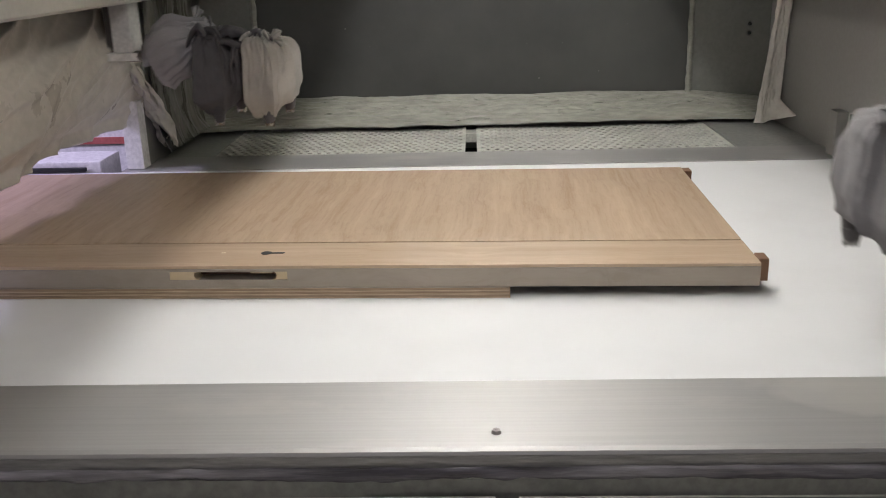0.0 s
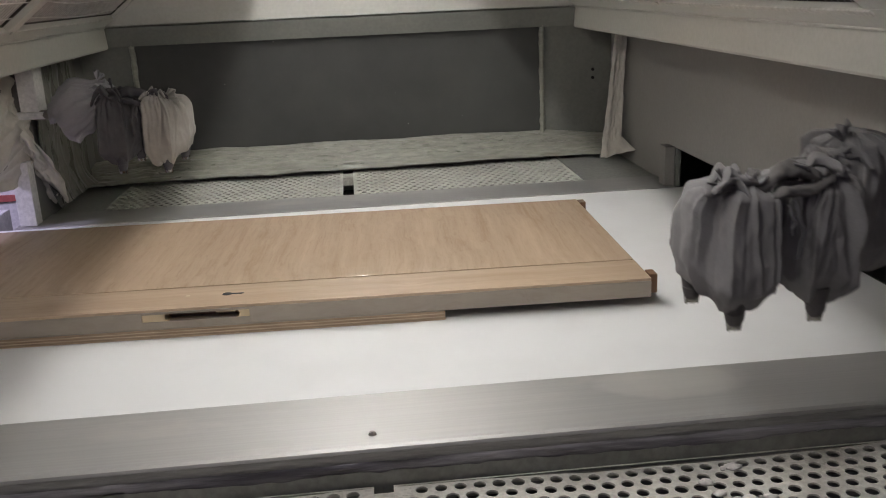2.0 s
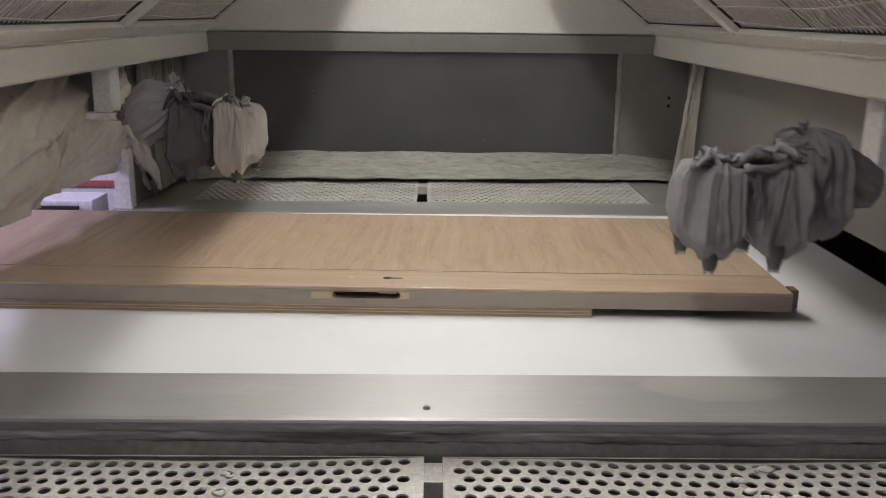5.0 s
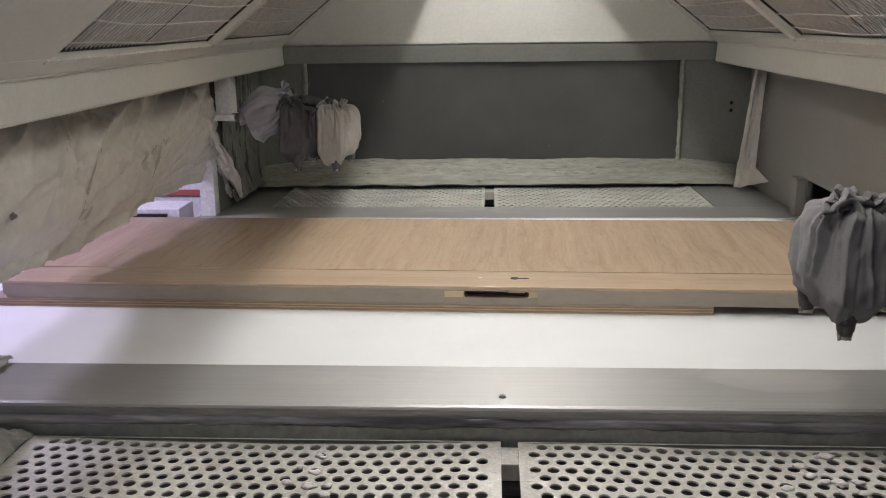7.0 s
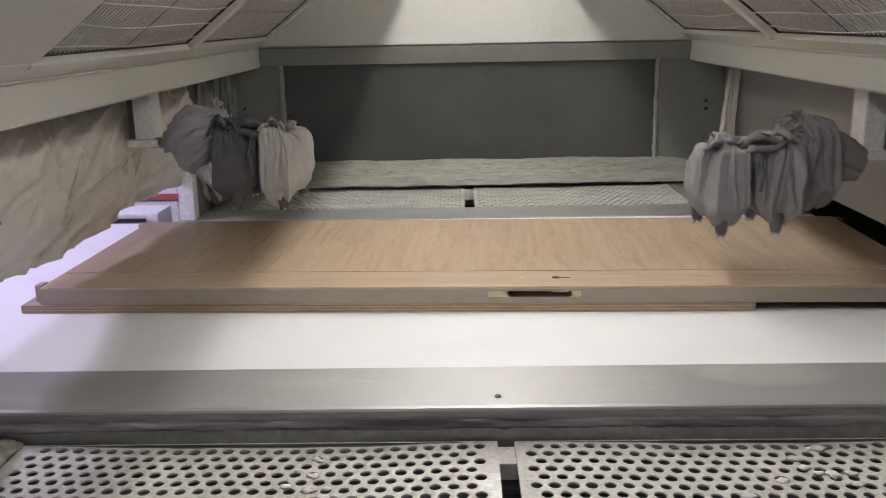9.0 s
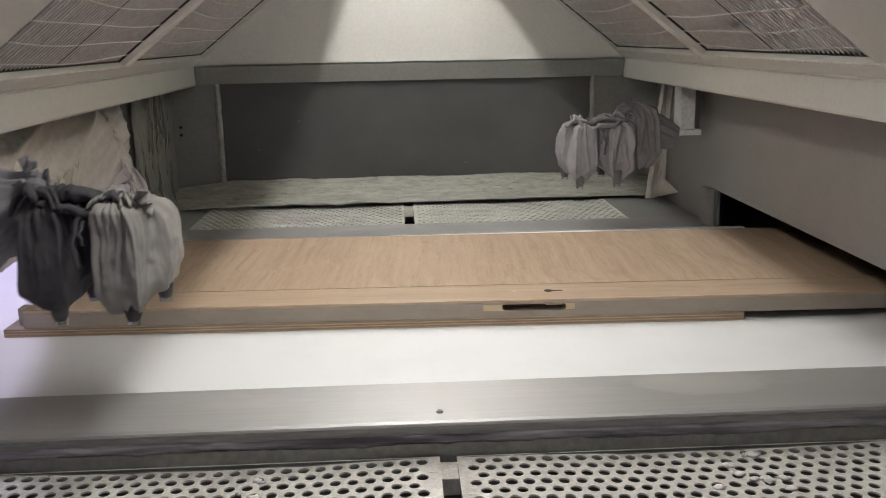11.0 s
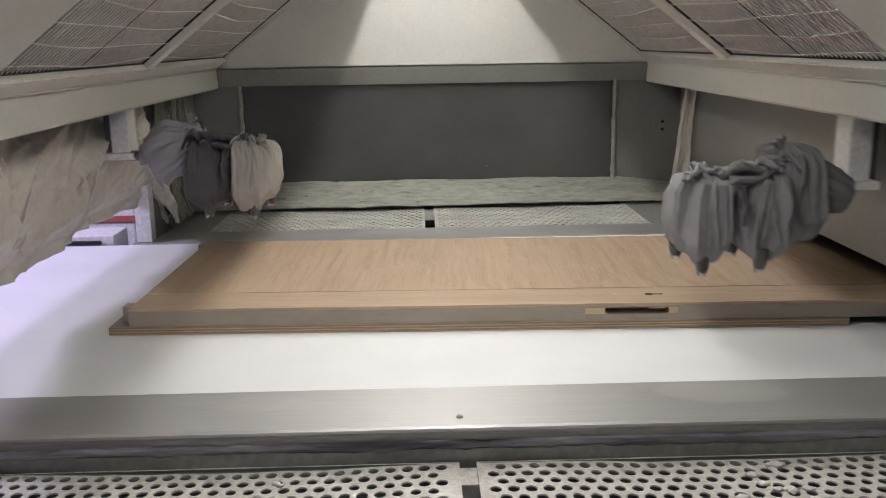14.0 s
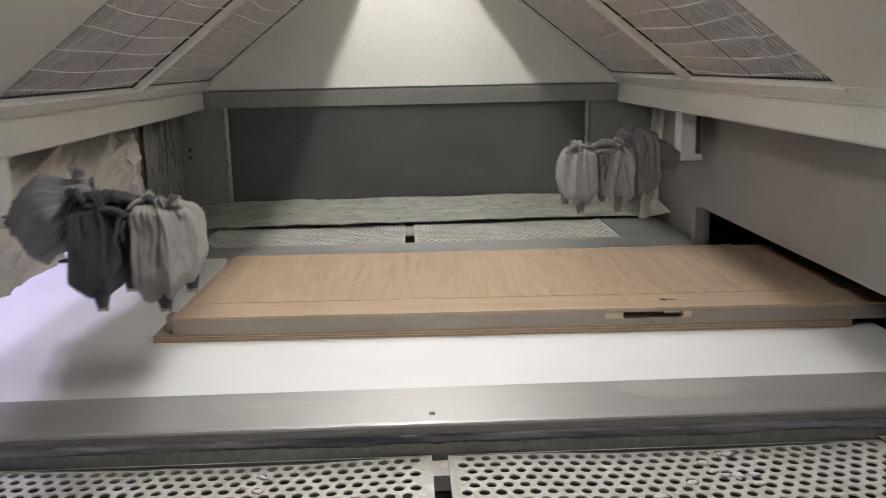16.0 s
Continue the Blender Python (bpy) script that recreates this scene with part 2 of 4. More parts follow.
def thing(name, bm, material, smooth=False, **tags):
    return tagged(new(name, finish(bm, material, smooth, name)), **tags)


def add_box(bm, x0, x1, y0, y1, z0, z1, bevel=0.0, seg=2):
    r = bmesh.ops.create_cube(bm, size=1, matrix=Matrix.Translation(((x0 + x1) / 2, (y0 + y1) / 2, (z0 + z1) / 2)) @ Matrix.Diagonal((x1 - x0, y1 - y0, z1 - z0, 1)))
    if bevel:
        vs = set(r["verts"])
        edges = [e for e in bm.edges if e.verts[0] in vs and e.verts[1] in vs]
        bmesh.ops.bevel(bm, geom=edges, offset=bevel, segments=seg, affect="EDGES", profile=0.6)
    return bm


def box(x0, x1, y0, y1, z0, z1, bevel=0.0):
    return add_box(bmesh.new(), x0, x1, y0, y1, z0, z1, bevel)


def prism(points, axis, a, b):
    """A polygon in the plane across axis, drawn out from a to b. points: (u, v) in the two other axes, in order."""
    bm = bmesh.new()

    def put(u, v, w):
        return {"x": (w, u, v), "y": (u, w, v), "z": (u, v, w)}[axis]

    lo = [bm.verts.new(put(u, v, a)) for u, v in points]
    hi = [bm.verts.new(put(u, v, b)) for u, v in points]
    bm.faces.new(lo)
    bm.faces.new(list(reversed(hi)))
    n = len(points)
    for i in range(n):
        bm.faces.new((lo[i], lo[(i + 1) % n], hi[(i + 1) % n], hi[i]))
    return bm


def tube(bm, p, q, r, sides=8):
    p, q = Vector(p), Vector(q)
    d = q - p
    m = Matrix.Translation((p + q) / 2) @ d.to_track_quat("Z", "Y").to_matrix().to_4x4()
    bmesh.ops.create_cone(bm, cap_ends=True, segments=sides, radius1=r, radius2=r, depth=d.length, matrix=m)
    return bm


def sheet(nu, nv, fn):
    """A surface from fn(u, v) with u, v from 0 to 1."""
    bm = bmesh.new()
    g = [[bm.verts.new(fn(i / nu, j / nv)) for j in range(nv + 1)] for i in range(nu + 1)]
    for i in range(nu):
        for j in range(nv):
            bm.faces.new((g[i][j], g[i + 1][j], g[i + 1][j + 1], g[i][j + 1]))
    return bm


def thick(ob, t):
    md = ob.modifiers.new("thickness", "SOLIDIFY")
    md.thickness = t
    return ob


def fbm(x, y, z=0.0, octaves=4):
    return noise.fractal(Vector((x, y, z)), 0.9, 2.1, octaves)


# ---- hall ----
def hall():
    tagged(thing("hall_floor", box(-6, 6, -4, 7, -0.95, -0.90), CONCRETE), "grey concrete factory floor round the spray booth", "floor", kind="structure")
    for n, d in (("wall_hall_west", (-6.1, -6, -4, 7)), ("wall_hall_east", (6, 6.1, -4, 7)), ("wall_hall_south", (-6, 6, -4.1, -4)), ("wall_hall_north", (-6, 6, 7, 7.1))):
        tagged(thing(n, box(*d, -0.9, 4.0), HALLWALL), "plain pale factory hall wall", "wall", kind="structure")
    tagged(thing("hall_ceiling", box(-6.1, 6.1, -4.1, 7.1, 4.0, 4.1), HALLWALL), "plain pale factory hall ceiling", "ceiling", kind="structure")


hall()

# ---- booth shell ----
Y_FRONT, Y_BACK = 0.66, 3.45          # inner faces of the end walls
X_BEAM, X_WALL = 0.83, 0.97
Z_B0, Z_B1 = 0.455, 0.53              # beam bottom and top
X_RIDGE, Z_RIDGE = 0.11, 1.097       # ridge lamp opening
TILT = math.atan2(Z_RIDGE - Z_B1, X_BEAM - X_RIDGE)


def end_wall():
    """The end wall behind the window: panels, lintel, window and sealing strips."""
    w = empty("wall_back", label="grey painted end wall of the spray booth with a dark window", category="wall", kind="structure")
    for s, edge in ((-1, -0.750), (1, 0.709)):
        a, b = sorted((edge, s * 1.0))
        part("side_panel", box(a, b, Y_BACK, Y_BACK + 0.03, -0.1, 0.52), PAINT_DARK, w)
        for z in (0.300, 0.270):
            bm = bmesh.new()
            bmesh.ops.create_cone(bm, cap_ends=True, segments=12, radius1=0.006, radius2=0.005, depth=0.006,
                                  matrix=pose(s * 0.902, Y_BACK - 0.003, z, 90))
            part("bolt", bm, BLACK, w, "small black bolt")

        def strip(u, v, s=s, edge=edge):
            wob = 0.004 * fbm(v * 14 + s * 9, u * 3, 2.2)
            ang = math.pi * u
            return (edge + 0.0095 * math.cos(ang) + wob, Y_BACK - 0.010 * math.sin(ang) - 0.002 - 0.003 * abs(fbm(v * 22, u * 2, s)), 0.03 + 0.45 * v)

        part("sealing_strip", sheet(8, 60, strip), FILM_WET, w, "pale wrinkled sealing strip", True)
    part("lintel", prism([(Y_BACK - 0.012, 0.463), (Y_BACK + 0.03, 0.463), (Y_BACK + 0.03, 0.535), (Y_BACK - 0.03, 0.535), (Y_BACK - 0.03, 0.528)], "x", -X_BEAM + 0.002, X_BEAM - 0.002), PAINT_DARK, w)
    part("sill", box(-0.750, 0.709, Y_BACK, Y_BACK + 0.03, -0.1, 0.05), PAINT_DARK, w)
    g = empty("window_1", label="dark dusty viewing window of the booth", category="window", kind="structure")
    part("pane", box(-0.750, 0.709, Y_BACK + 0.008, Y_BACK + 0.016, 0.05, 0.463), GLASS, g)


def front_wall():
    w = empty("wall_front", label="grey painted front wall of the booth with an open viewing hatch", category="wall", kind="structure")
    for s in (-1, 1):
        a, b = sorted((s * 0.78, s * 1.0))
        part("side_panel", box(a, b, Y_FRONT - 0.03, Y_FRONT, -0.1, 0.80), PAINT_DARK, w)
    part("sill", box(-0.78, 0.78, Y_FRONT - 0.03, Y_FRONT, -0.9, -0.06), PAINT_DARK, w)


def roof():
    r = empty("booth_roof", label="pale grey hipped booth roof with air filter grilles and a ridge lamp", category="roof", kind="structure")
    # gable ends
    for y, t in ((Y_BACK - 0.03, 0.02), (Y_FRONT, -0.02)):
        tri = [(-X_BEAM, Z_B1), (X_BEAM, Z_B1), (X_RIDGE, Z_RIDGE), (-X_RIDGE, Z_RIDGE)]
        if t < 0:
            tri = [(-X_BEAM, 0.80), (X_BEAM, 0.80), (X_BEAM, 1.3), (-X_BEAM, 1.3)]
        part("gable", prism(tri, "y", y, y + t), PAINT, r, "pale grey lit gable panel")
    for s in (-1, 1):
        e = 0.114 if s > 0 else -0.103
        a, b = sorted((e, s * 0.135))
        part("lamp_baffle", box(a, b, 1.455, Y_BACK - 0.03, Z_RIDGE - (0.036 if s > 0 else 0.024), 1.29), PAINT, r, "pale baffle beside the ridge lamp")
    part("lamp_tray", box(-X_RIDGE, X_RIDGE, Y_FRONT, Y_BACK - 0.03, 1.29, 1.298), WHITE, r, "white lamp tray along the ridge")
    length = math.hypot(X_BEAM - X_RIDGE, Z_RIDGE - Z_B1)
    bays = ((3.40, 2.43), (2.37, 1.455))
    for s in (-1, 1):
        # slope frame in its own plane: u up the slope, y along the booth

        def on_slope(bm, s=s):
            for v in bm.verts:
                u, y, h = v.co
                v.co = (s * (X_BEAM - u * math.cos(TILT) + h * math.sin(TILT)), y, Z_B1 + u * math.sin(TILT) + h * math.cos(TILT))
            return bm

        U0 = 0.055
        y_lo, y_hi = Y_FRONT, Y_BACK - 0.03
        part("slope_edge", on_slope(box(0, U0, y_lo, y_hi, 0.0, 0.012)), PAINT, r)
        part("slope_blank", on_slope(box(U0, length, y_lo, 1.455, 0.001, 0.012)), PAINT, r)
        part("slope_divider", on_slope(box(U0, length, 2.37, 2.43, -0.004, 0.012, 0.003)), PAINT, r)
        part("slope_divider", on_slope(box(U0, length, 3.40, y_hi, 0.0, 0.012)), PAINT, r)
        for y1, y0 in bays:
            f = part("filter_grille", on_slope(box(U0, length, y0, y1, 0.020, 0.026)), FILTER, r, "grey filter fleece behind wire mesh")
            bm = bmesh.new()
            n = int((y1 - y0) / 0.0205)
            for i in range(n + 1):
                y = y0 + 0.004 + i * (y1 - y0 - 0.008) / n
                add_box(bm, U0 - 0.01, length, y - 0.0014, y + 0.0014, 0.013, 0.016)
            part("wire", on_slope(bm), WIRE_GREY, f)
            bm = bmesh.new()
            m = int((length - U0) / 0.062)
            for i in range(m + 1):
                u = U0 + 0.030 + i * 0.062
                # sagging cross wires
                pts = [(u - 0.013 * math.sin(math.pi * k / 8) + 0.004 * math.sin(i * 2.3 + k), y0 + (y1 - y0) * (0.01 + 0.98 * k / 8), 0.010) for k in range(9)]
                for p, q in zip(pts, pts[1:]):
                    tube(bm, p, q, 0.0015, 5)
            part("cross_wire", on_slope(bm), WIRE, f)
            bm = bmesh.new()
            ym = (y0 + y1) / 2
            add_box(bm, U0, length, ym - 0.0016, ym + 0.0016, 0.015, 0.021)
            part("filter_bar", on_slope(bm), DUCT, f)
            bm = bmesh.new()
            add_box(bm, U0, length, y1 - 0.006, y1 + 0.001, 0.011, 0.019)
            part("filter_gap", on_slope(bm), DUCT, f)
            bm = bmesh.new()
            add_box(bm, U0 - 0.001, U0 + 0.005, y0, y1, 0.013, 0.019)
            part("filter_gap", on_slope(bm), DUCT, f)
            # frame lip along the grille foot
            bm = bmesh.new()
            add_box(bm, U0 - 0.012, U0 - 0.001, y0 - 0.02, y1 + 0.004, -0.004, 0.002, 0.0015)
            part("grille_lip", on_slope(bm), WIRE, f)
        # sealing bead along the lower edge
        def bead(u, v, s=s):
            a = 2 * math.pi * v
            rad = 0.0035 + 0.003 * abs(fbm(u * 60, s * 3.0, 1.0))
            return (s * (X_BEAM - 0.002) + rad * math.cos(a), y_lo + (y_hi - y_lo) * u, Z_B1 + 0.002 + rad * math.sin(a))

        part("sealant_bead", sheet(160, 6, bead), PAINT, r, "lumpy pale sealant bead", True)
    # outer cover
    for s in (-1, 1):
        a, b = sorted((s * 0.97, s * 1.0))
        part("cover_side", box(a, b, Y_FRONT - 0.03, Y_BACK + 0.03, 0.60, 1.30), PAINT_DARK, r)
    part("cover_top", box(-1.0, 1.0, Y_FRONT - 0.03, Y_BACK + 0.03, 1.30, 1.33), PAINT_DARK, r)
    part("cover_end", box(-1.0, 1.0, Y_BACK, Y_BACK + 0.03, 0.535, 1.30), PAINT_DARK, r)


def beams():
    for s in (-1, 1):
        pts = [(s * X_BEAM, Z_B0 + 0.006), (s * (X_BEAM + 0.006), Z_B0), (s * (X_BEAM + 0.022), Z_B0), (s * (X_BEAM + 0.022), Z_B1), (s * X_BEAM, Z_B1)]
        tagged(thing("side_beam", prism(pts, "y", Y_FRONT, Y_BACK - 0.002), PAINT), "pale painted sheet steel beam under the roof grille", "beam", "side beams", "structure")


def side_walls():
    # outfeed side: solid panel over a slot
    w = empty("wall_east", label="pale grey painted booth side wall over the outfeed slot", category="wall", kind="structure")
    part("upper_panel", box(X_WALL, X_WALL + 0.02, Y_FRONT, 2.80, 0.122, 0.70), PAINT_SHADED, w)
    part("rear_panel", box(X_WALL, X_WALL + 0.02, 2.80, Y_BACK, -0.1, 0.70), PAINT_SHADED, w)
    part("front_panel", box(X_WALL, X_WALL + 0.02, Y_FRONT, 1.36, -0.1, 0.1215), PAINT_SHADED, w)
    part("slot_post", box(0.940, 0.969, 2.745, 2.80, 0.004, 0.124, 0.002), PAINT_SHADED, w)
    part("slot_post_flange", box(0.969, 0.985, 2.735, 2.747, 0.004, 0.121), PAINT_DARK, w)
    # dark outfeed tunnel
    part("tunnel", box(1.75, 1.78, 0.9, 3.4, -0.5, 0.6), PAINT_DARK, w)
    part("tunnel_top", box(0.99, 1.75, 0.9, 3.4, 0.40, 0.43), PAINT_DARK, w)
    part("tunnel_end", box(0.99, 1.75, 0.88, 0.9, -0.5, 0.43), PAINT_DARK, w)
    part("tunnel_end", box(0.99, 1.75, 3.4, 3.42, -0.5, 0.43), PAINT_DARK, w)
    part("tunnel_floor", box(0.99, 1.78, 0.9, 3.42, -0.53, -0.5), PAINT_DARK, w)
    w = empty("wall_west", label="booth side wall behind plastic film over the infeed slot", category="wall", kind="structure")
    part("upper_panel", box(-X_WALL - 0.07, -X_WALL - 0.05, Y_FRONT, 2.80, 0.19, 0.70), PAINT_SHADED, w)
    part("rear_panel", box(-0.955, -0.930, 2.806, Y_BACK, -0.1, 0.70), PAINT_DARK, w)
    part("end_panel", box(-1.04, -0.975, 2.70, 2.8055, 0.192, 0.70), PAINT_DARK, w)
    part("slot_post", box(-0.975, -0.927, 2.755, 2.805, 0.004, 0.19, 0.002), WHITE, w, "white slot post")


end_wall()
front_wall()
roof()
beams()
side_walls()


# ---- plastic film ----
def films():
    def drape(u, v):
        y = Y_FRONT + 0.02 + u * 2.12
        z0 = 0.142 + 0.010 * fbm(u * 14, 0.3) + 0.002 * fbm(u * 40, 4.0) - 0.022 * max(0.0, (u - 0.6) / 0.4) - 0.035 * math.exp(-((u - 0.55) / 0.16) ** 2)
        z = 0.47 + (z0 - 0.47) * v
        bulge = 0.050 * math.sin(math.pi * min(1, v * 1.1)) ** 0.7
        # long creases rising away from the infeed, finer ones between them, level pleats under the beam
        sy, h = 2.12 * u, 0.30 * (1 - v)
        along, across = 0.90 * sy + 0.43 * h, 0.90 * h - 0.36 * sy + 0.03 * fbm(sy * 3, h * 3, 4.0, 2)
        big = 0.020 * noise.noise(Vector((across * 9, along * 1.6, 5.0)))
        crease = 0.022 * max(0.0, 1 - 2.4 * abs(noise.noise(Vector((across * 11, along * 2.2, 8.0))))) ** 2
        fine = 0.007 * max(0.0, 1 - 2.6 * abs(noise.noise(Vector((across * 30, along * 5, 2.0))))) ** 2
        pleat = 0.010 * noise.noise(Vector((sy * 2.0, h * 40, 9.0))) * max(0.0, 1 - v * 3)
        fold = big + crease + fine + pleat - 0.008
        return (-0.985 + bulge + fold + 0.022 * max(0.0, (u - 0.92) / 0.08), y, z)

    ob = thing("film_drape", sheet(320, 90, drape), FILM, True)
    tagged(thick(ob, 0.0008), "crumpled dusty beige plastic film covering the infeed side wall", "plastic film")

    for y, z in ((1.510, 0.271), (1.442, 0.304)):
        bm = bmesh.new()
        bmesh.ops.create_cone(bm, cap_ends=True, segments=14, radius1=0.0085, radius2=0.0080, depth=0.002, matrix=pose(-0.926, y, z, 0, 90))
        bmesh.ops.create_cone(bm, cap_ends=True, segments=6, radius1=0.0048, radius2=0.0042, depth=0.008, matrix=pose(-0.922, y, z, 0, 90))
        part("screw", bm, NOZZLE, ob, "dull metal screw holding the film")
    # ragged end of the film: overlapping folds hanging beside the slot post
    for i, (top, foot, lean, wide) in enumerate(((0.445, 0.250, 0.052, 0.050), (0.380, 0.130, 0.066, 0.044), (0.270, 0.045, 0.074, 0.052), (0.190, 0.050, 0.028, 0.075))):
        def end_fold(u, v, i=i, top=top, foot=foot, lean=lean, wide=wide):
            w = wide * (0.45 + 0.75 * math.sin(math.pi * (0.15 + 0.80 * v))) * (1 + 0.45 * fbm(v * 3.5, i * 3.0, 1.0, 2))
            z = top + (foot - top) * v
            drop = (0.42 - z) / 0.37
            x = -0.955 + lean * 0.9 * max(0.0, drop) ** 0.8 + (u - 0.62) * w
            y = 2.655 + 0.26 * drop + 0.014 * math.sin(u * 4.6 + i) + 0.026 * fbm(u * 2.2 + i, v * 2.6, 9.0, 2) - 0.014 * abs(fbm(u * 4, v * 5, i * 2.0, 1))
            return (x + 0.008 * fbm(v * 9, i, 3.0, 2), y, z + 0.030 * (u - 0.5) * (1 - 1.6 * v) + 0.014 * fbm(u * 5, i, 6.0, 2) * v)

        ob = thing("film_tail", sheet(26, 50, end_fold), FILM, True)
        tagged(thick(ob, 0.0008), "loose crumpled end of plastic film beside the slot post", "plastic film", "film ends")

    def corner_east(u, v):
        z = 0.462 - 0.445 * v
        wide = 0.040 + 0.028 * v
        x = 0.966 - 0.036 * v - (1 - u) * wide + 0.004 * fbm(u * 4, v * 5, 5.0, 2)
        y = 3.25 - 0.050 * v - 0.018 * abs(math.sin(u * 4.2 + 0.6)) + 0.010 * fbm(v * 4, u * 4, 1.0, 2) + 0.004 * fbm(v * 18, u * 14, 4.0, 2)
        flap = max(0.0, v - 0.84) / 0.16 * max(0.0, u - 0.45) / 0.55
        return (x + 0.040 * flap, y - 0.050 * flap, z + 0.030 * flap)

    ob = thing("film_strip", sheet(24, 90, corner_east), FILM, True)
    tagged(thick(ob, 0.0008), "narrow strip of plastic film hanging in the booth corner", "plastic film")

    def corner_west(u, v):
        z = 0.462 - 0.425 * v
        fold = 0.009 * max(0.0, 1 - 2.5 * abs(noise.noise(Vector((u * 5, v * 1.3, 3.0))))) ** 2 + 0.008 * max(0.0, 1 - 2.5 * abs(noise.noise(Vector((u * 12, v * 2.2, 8.0))))) ** 2
        gather = max(0.0, v - 0.80) / 0.20
        return (-0.922 + fold + 0.045 * gather * gather * (0.6 + 0.6 * fbm(u * 6, 2.0, 4.0, 2)), 2.86 + 0.43 * u + 0.010 * fbm(v * 5, u * 3, 2.0, 2), z - 0.01 * gather)

    ob = thing("film_strip", sheet(80, 80, corner_west), FILM_GREY, True)
    tagged(thick(ob, 0.0008), "dull grey streaked sheet of plastic film hanging in the booth corner", "plastic film")

    def roll(u, v):
        x = -0.95 + 1.91 * u
        ends = min(1.0, u * 7 + 0.15, (1 - u) * 7 + 0.15)
        front = 3.285 + 0.050 * max(0, u - 0.35) + 0.012 * fbm(u * 9, 1.0) - 0.05 * (1 - ends)
        y = front + (Y_BACK + 0.004 - front) * v
        prof = 0.010 + 0.076 * (v ** 0.7) * (0.55 + 0.45 * ends)
        lx, ly = 1.91 * u, 0.17 * v

        def crease(fx, fy, seed):
            return max(0.0, 1 - 2.6 * abs(noise.noise(Vector((lx * fx, ly * fy + lx * 1.5, seed))))) ** 2

        wr = 0.007 * noise.noise(Vector((lx * 4, ly * 18, 2.0))) + 0.009 * crease(2.2, 60, 7.0) + 0.007 * crease(4, 95, 3.0) + 0.003 * crease(14, 70, 5.0) - 0.005
        return (x, y - 0.008 * crease(9, 40, 12.0), prof + wr * (0.35 + 0.65 * math.sin(math.pi * min(1, v * 1.02))))

    ob = thing("film_sill", sheet(420, 60, roll), FILM_WET, True)
    tagged(thick(ob, 0.0008), "wet wrinkled plastic film laid along the window sill", "plastic film")


films()


# ---- conveyor ----
def conveyor():
    c = thing("conveyor_belt", box(-3.2, 1.062, 1.436, 2.734, -0.006, 0.0), BELT, label="wide white conveyor belt carrying the door through the booth", category="conveyor")
    part("belt_bed", box(-3.2, 1.05, 1.45, 2.72, -0.05, -0.008), STEEL_DIRTY, c)
    bm = tube(bmesh.new(), (1.062, 1.45, -0.05), (1.062, 2.72, -0.05), 0.046, 24)
    part("end_roller", bm, DUCT, c, smooth=True)

    f = empty("sill_front", label="brushed stainless steel sill before the belt with one screw", category="sill", kind="structure")
    pts = [(1.438, 0.003), (1.268, 0.003), (1.262, 0.0), (1.260, -0.004), (1.260, -0.018), (1.264, -0.019), (1.264, -0.001), (1.438, -0.002)]
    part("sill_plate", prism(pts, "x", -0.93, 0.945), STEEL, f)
    bm = bmesh.new()
    bmesh.ops.create_cone(bm, cap_ends=True, segments=20, radius1=0.0062, radius2=0.0045, depth=0.004, matrix=pose(0, 1.30, 0.005))
    bmesh.ops.create_cone(bm, cap_ends=True, segments=6, radius1=0.0022, radius2=0.0022, depth=0.0012, matrix=pose(0, 1.30, 0.0074))
    part("screw", bm, NOZZLE, f)

    # added mottled sheet; its grey stands in for the dim light on the steel
    def dim_lip(u, v):
        x = -0.93 + 1.875 * u
        top = -0.0045 + 0.0012 * fbm(u * 26, 2.0) + 0.0012 * fbm(u * 120, 5.0)
        return (x, 1.2588 - 0.0014 * abs(fbm(u * 60, v * 3, 3.0)), top + (-0.0195 - top) * v)

    part("lip_tone", sheet(300, 5, dim_lip), LIP, f, "mottled grey sheet on the sill front, toned like dimly lit steel", True)

    def ledge(u, v):
        x = -0.93 + 1.875 * u
        lump = 0.004 * abs(fbm(u * 40, v * 4, 1.0)) + 0.003 * abs(fbm(u * 14, v * 2, 6.0))
        drip = 0.008 * fbm(u * 11, 4.0, 2.0, 2) + 0.004 * fbm(u * 45, 9.0, 1.0, 2)
        if v < 0.4:
            k = v / 0.4
            return (x, 1.258 - lump - 0.004 * k, -0.017 - (0.018 + drip) * k)
        k = (v - 0.4) / 0.6
        return (x, 1.266 - lump * 0.7 + 0.004 * (1 - k) - 0.010 * (1 - k) ** 4, -0.036 - drip - 0.004 * k)

    ob = part("caked_edge", sheet(260, 12, ledge), STEEL_DIRTY, f, "dark lip caked with dried overspray", True)
    part("apron", box(-0.93, 0.945, 1.262, 1.270, -0.09, -0.036), MARGIN, f, "grey painted apron under the sill")
    b = empty("sill_back", label="brushed stainless steel sill behind the belt", category="sill", kind="structure")
    pts = [(2.734, 0.003), (2.905, 0.003), (2.905, -0.012), (2.901, -0.012), (2.901, -0.001), (2.738, -0.001), (2.738, -0.014), (2.734, -0.014)]
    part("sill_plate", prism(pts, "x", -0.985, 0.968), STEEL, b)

    # infeed frame rails outside the slot
    t = empty("infeed_frame", label="white infeed conveyor frame outside the booth", category="conveyor frame")
    part("rail", box(-3.2, -1.05, 2.76, 2.90, -0.06, 0.028, 0.004), WHITE, t)
    part("rail", box(-3.2, -1.02, 1.26, 1.43, -0.06, 0.02, 0.004), WHITE, t)
    part("leg", box(-2.9, -2.8, 2.78, 2.88, -0.9, -0.06), WHITE, t)
    part("leg", box(-2.9, -2.8, 1.28, 1.38, -0.9, -0.06), WHITE, t)
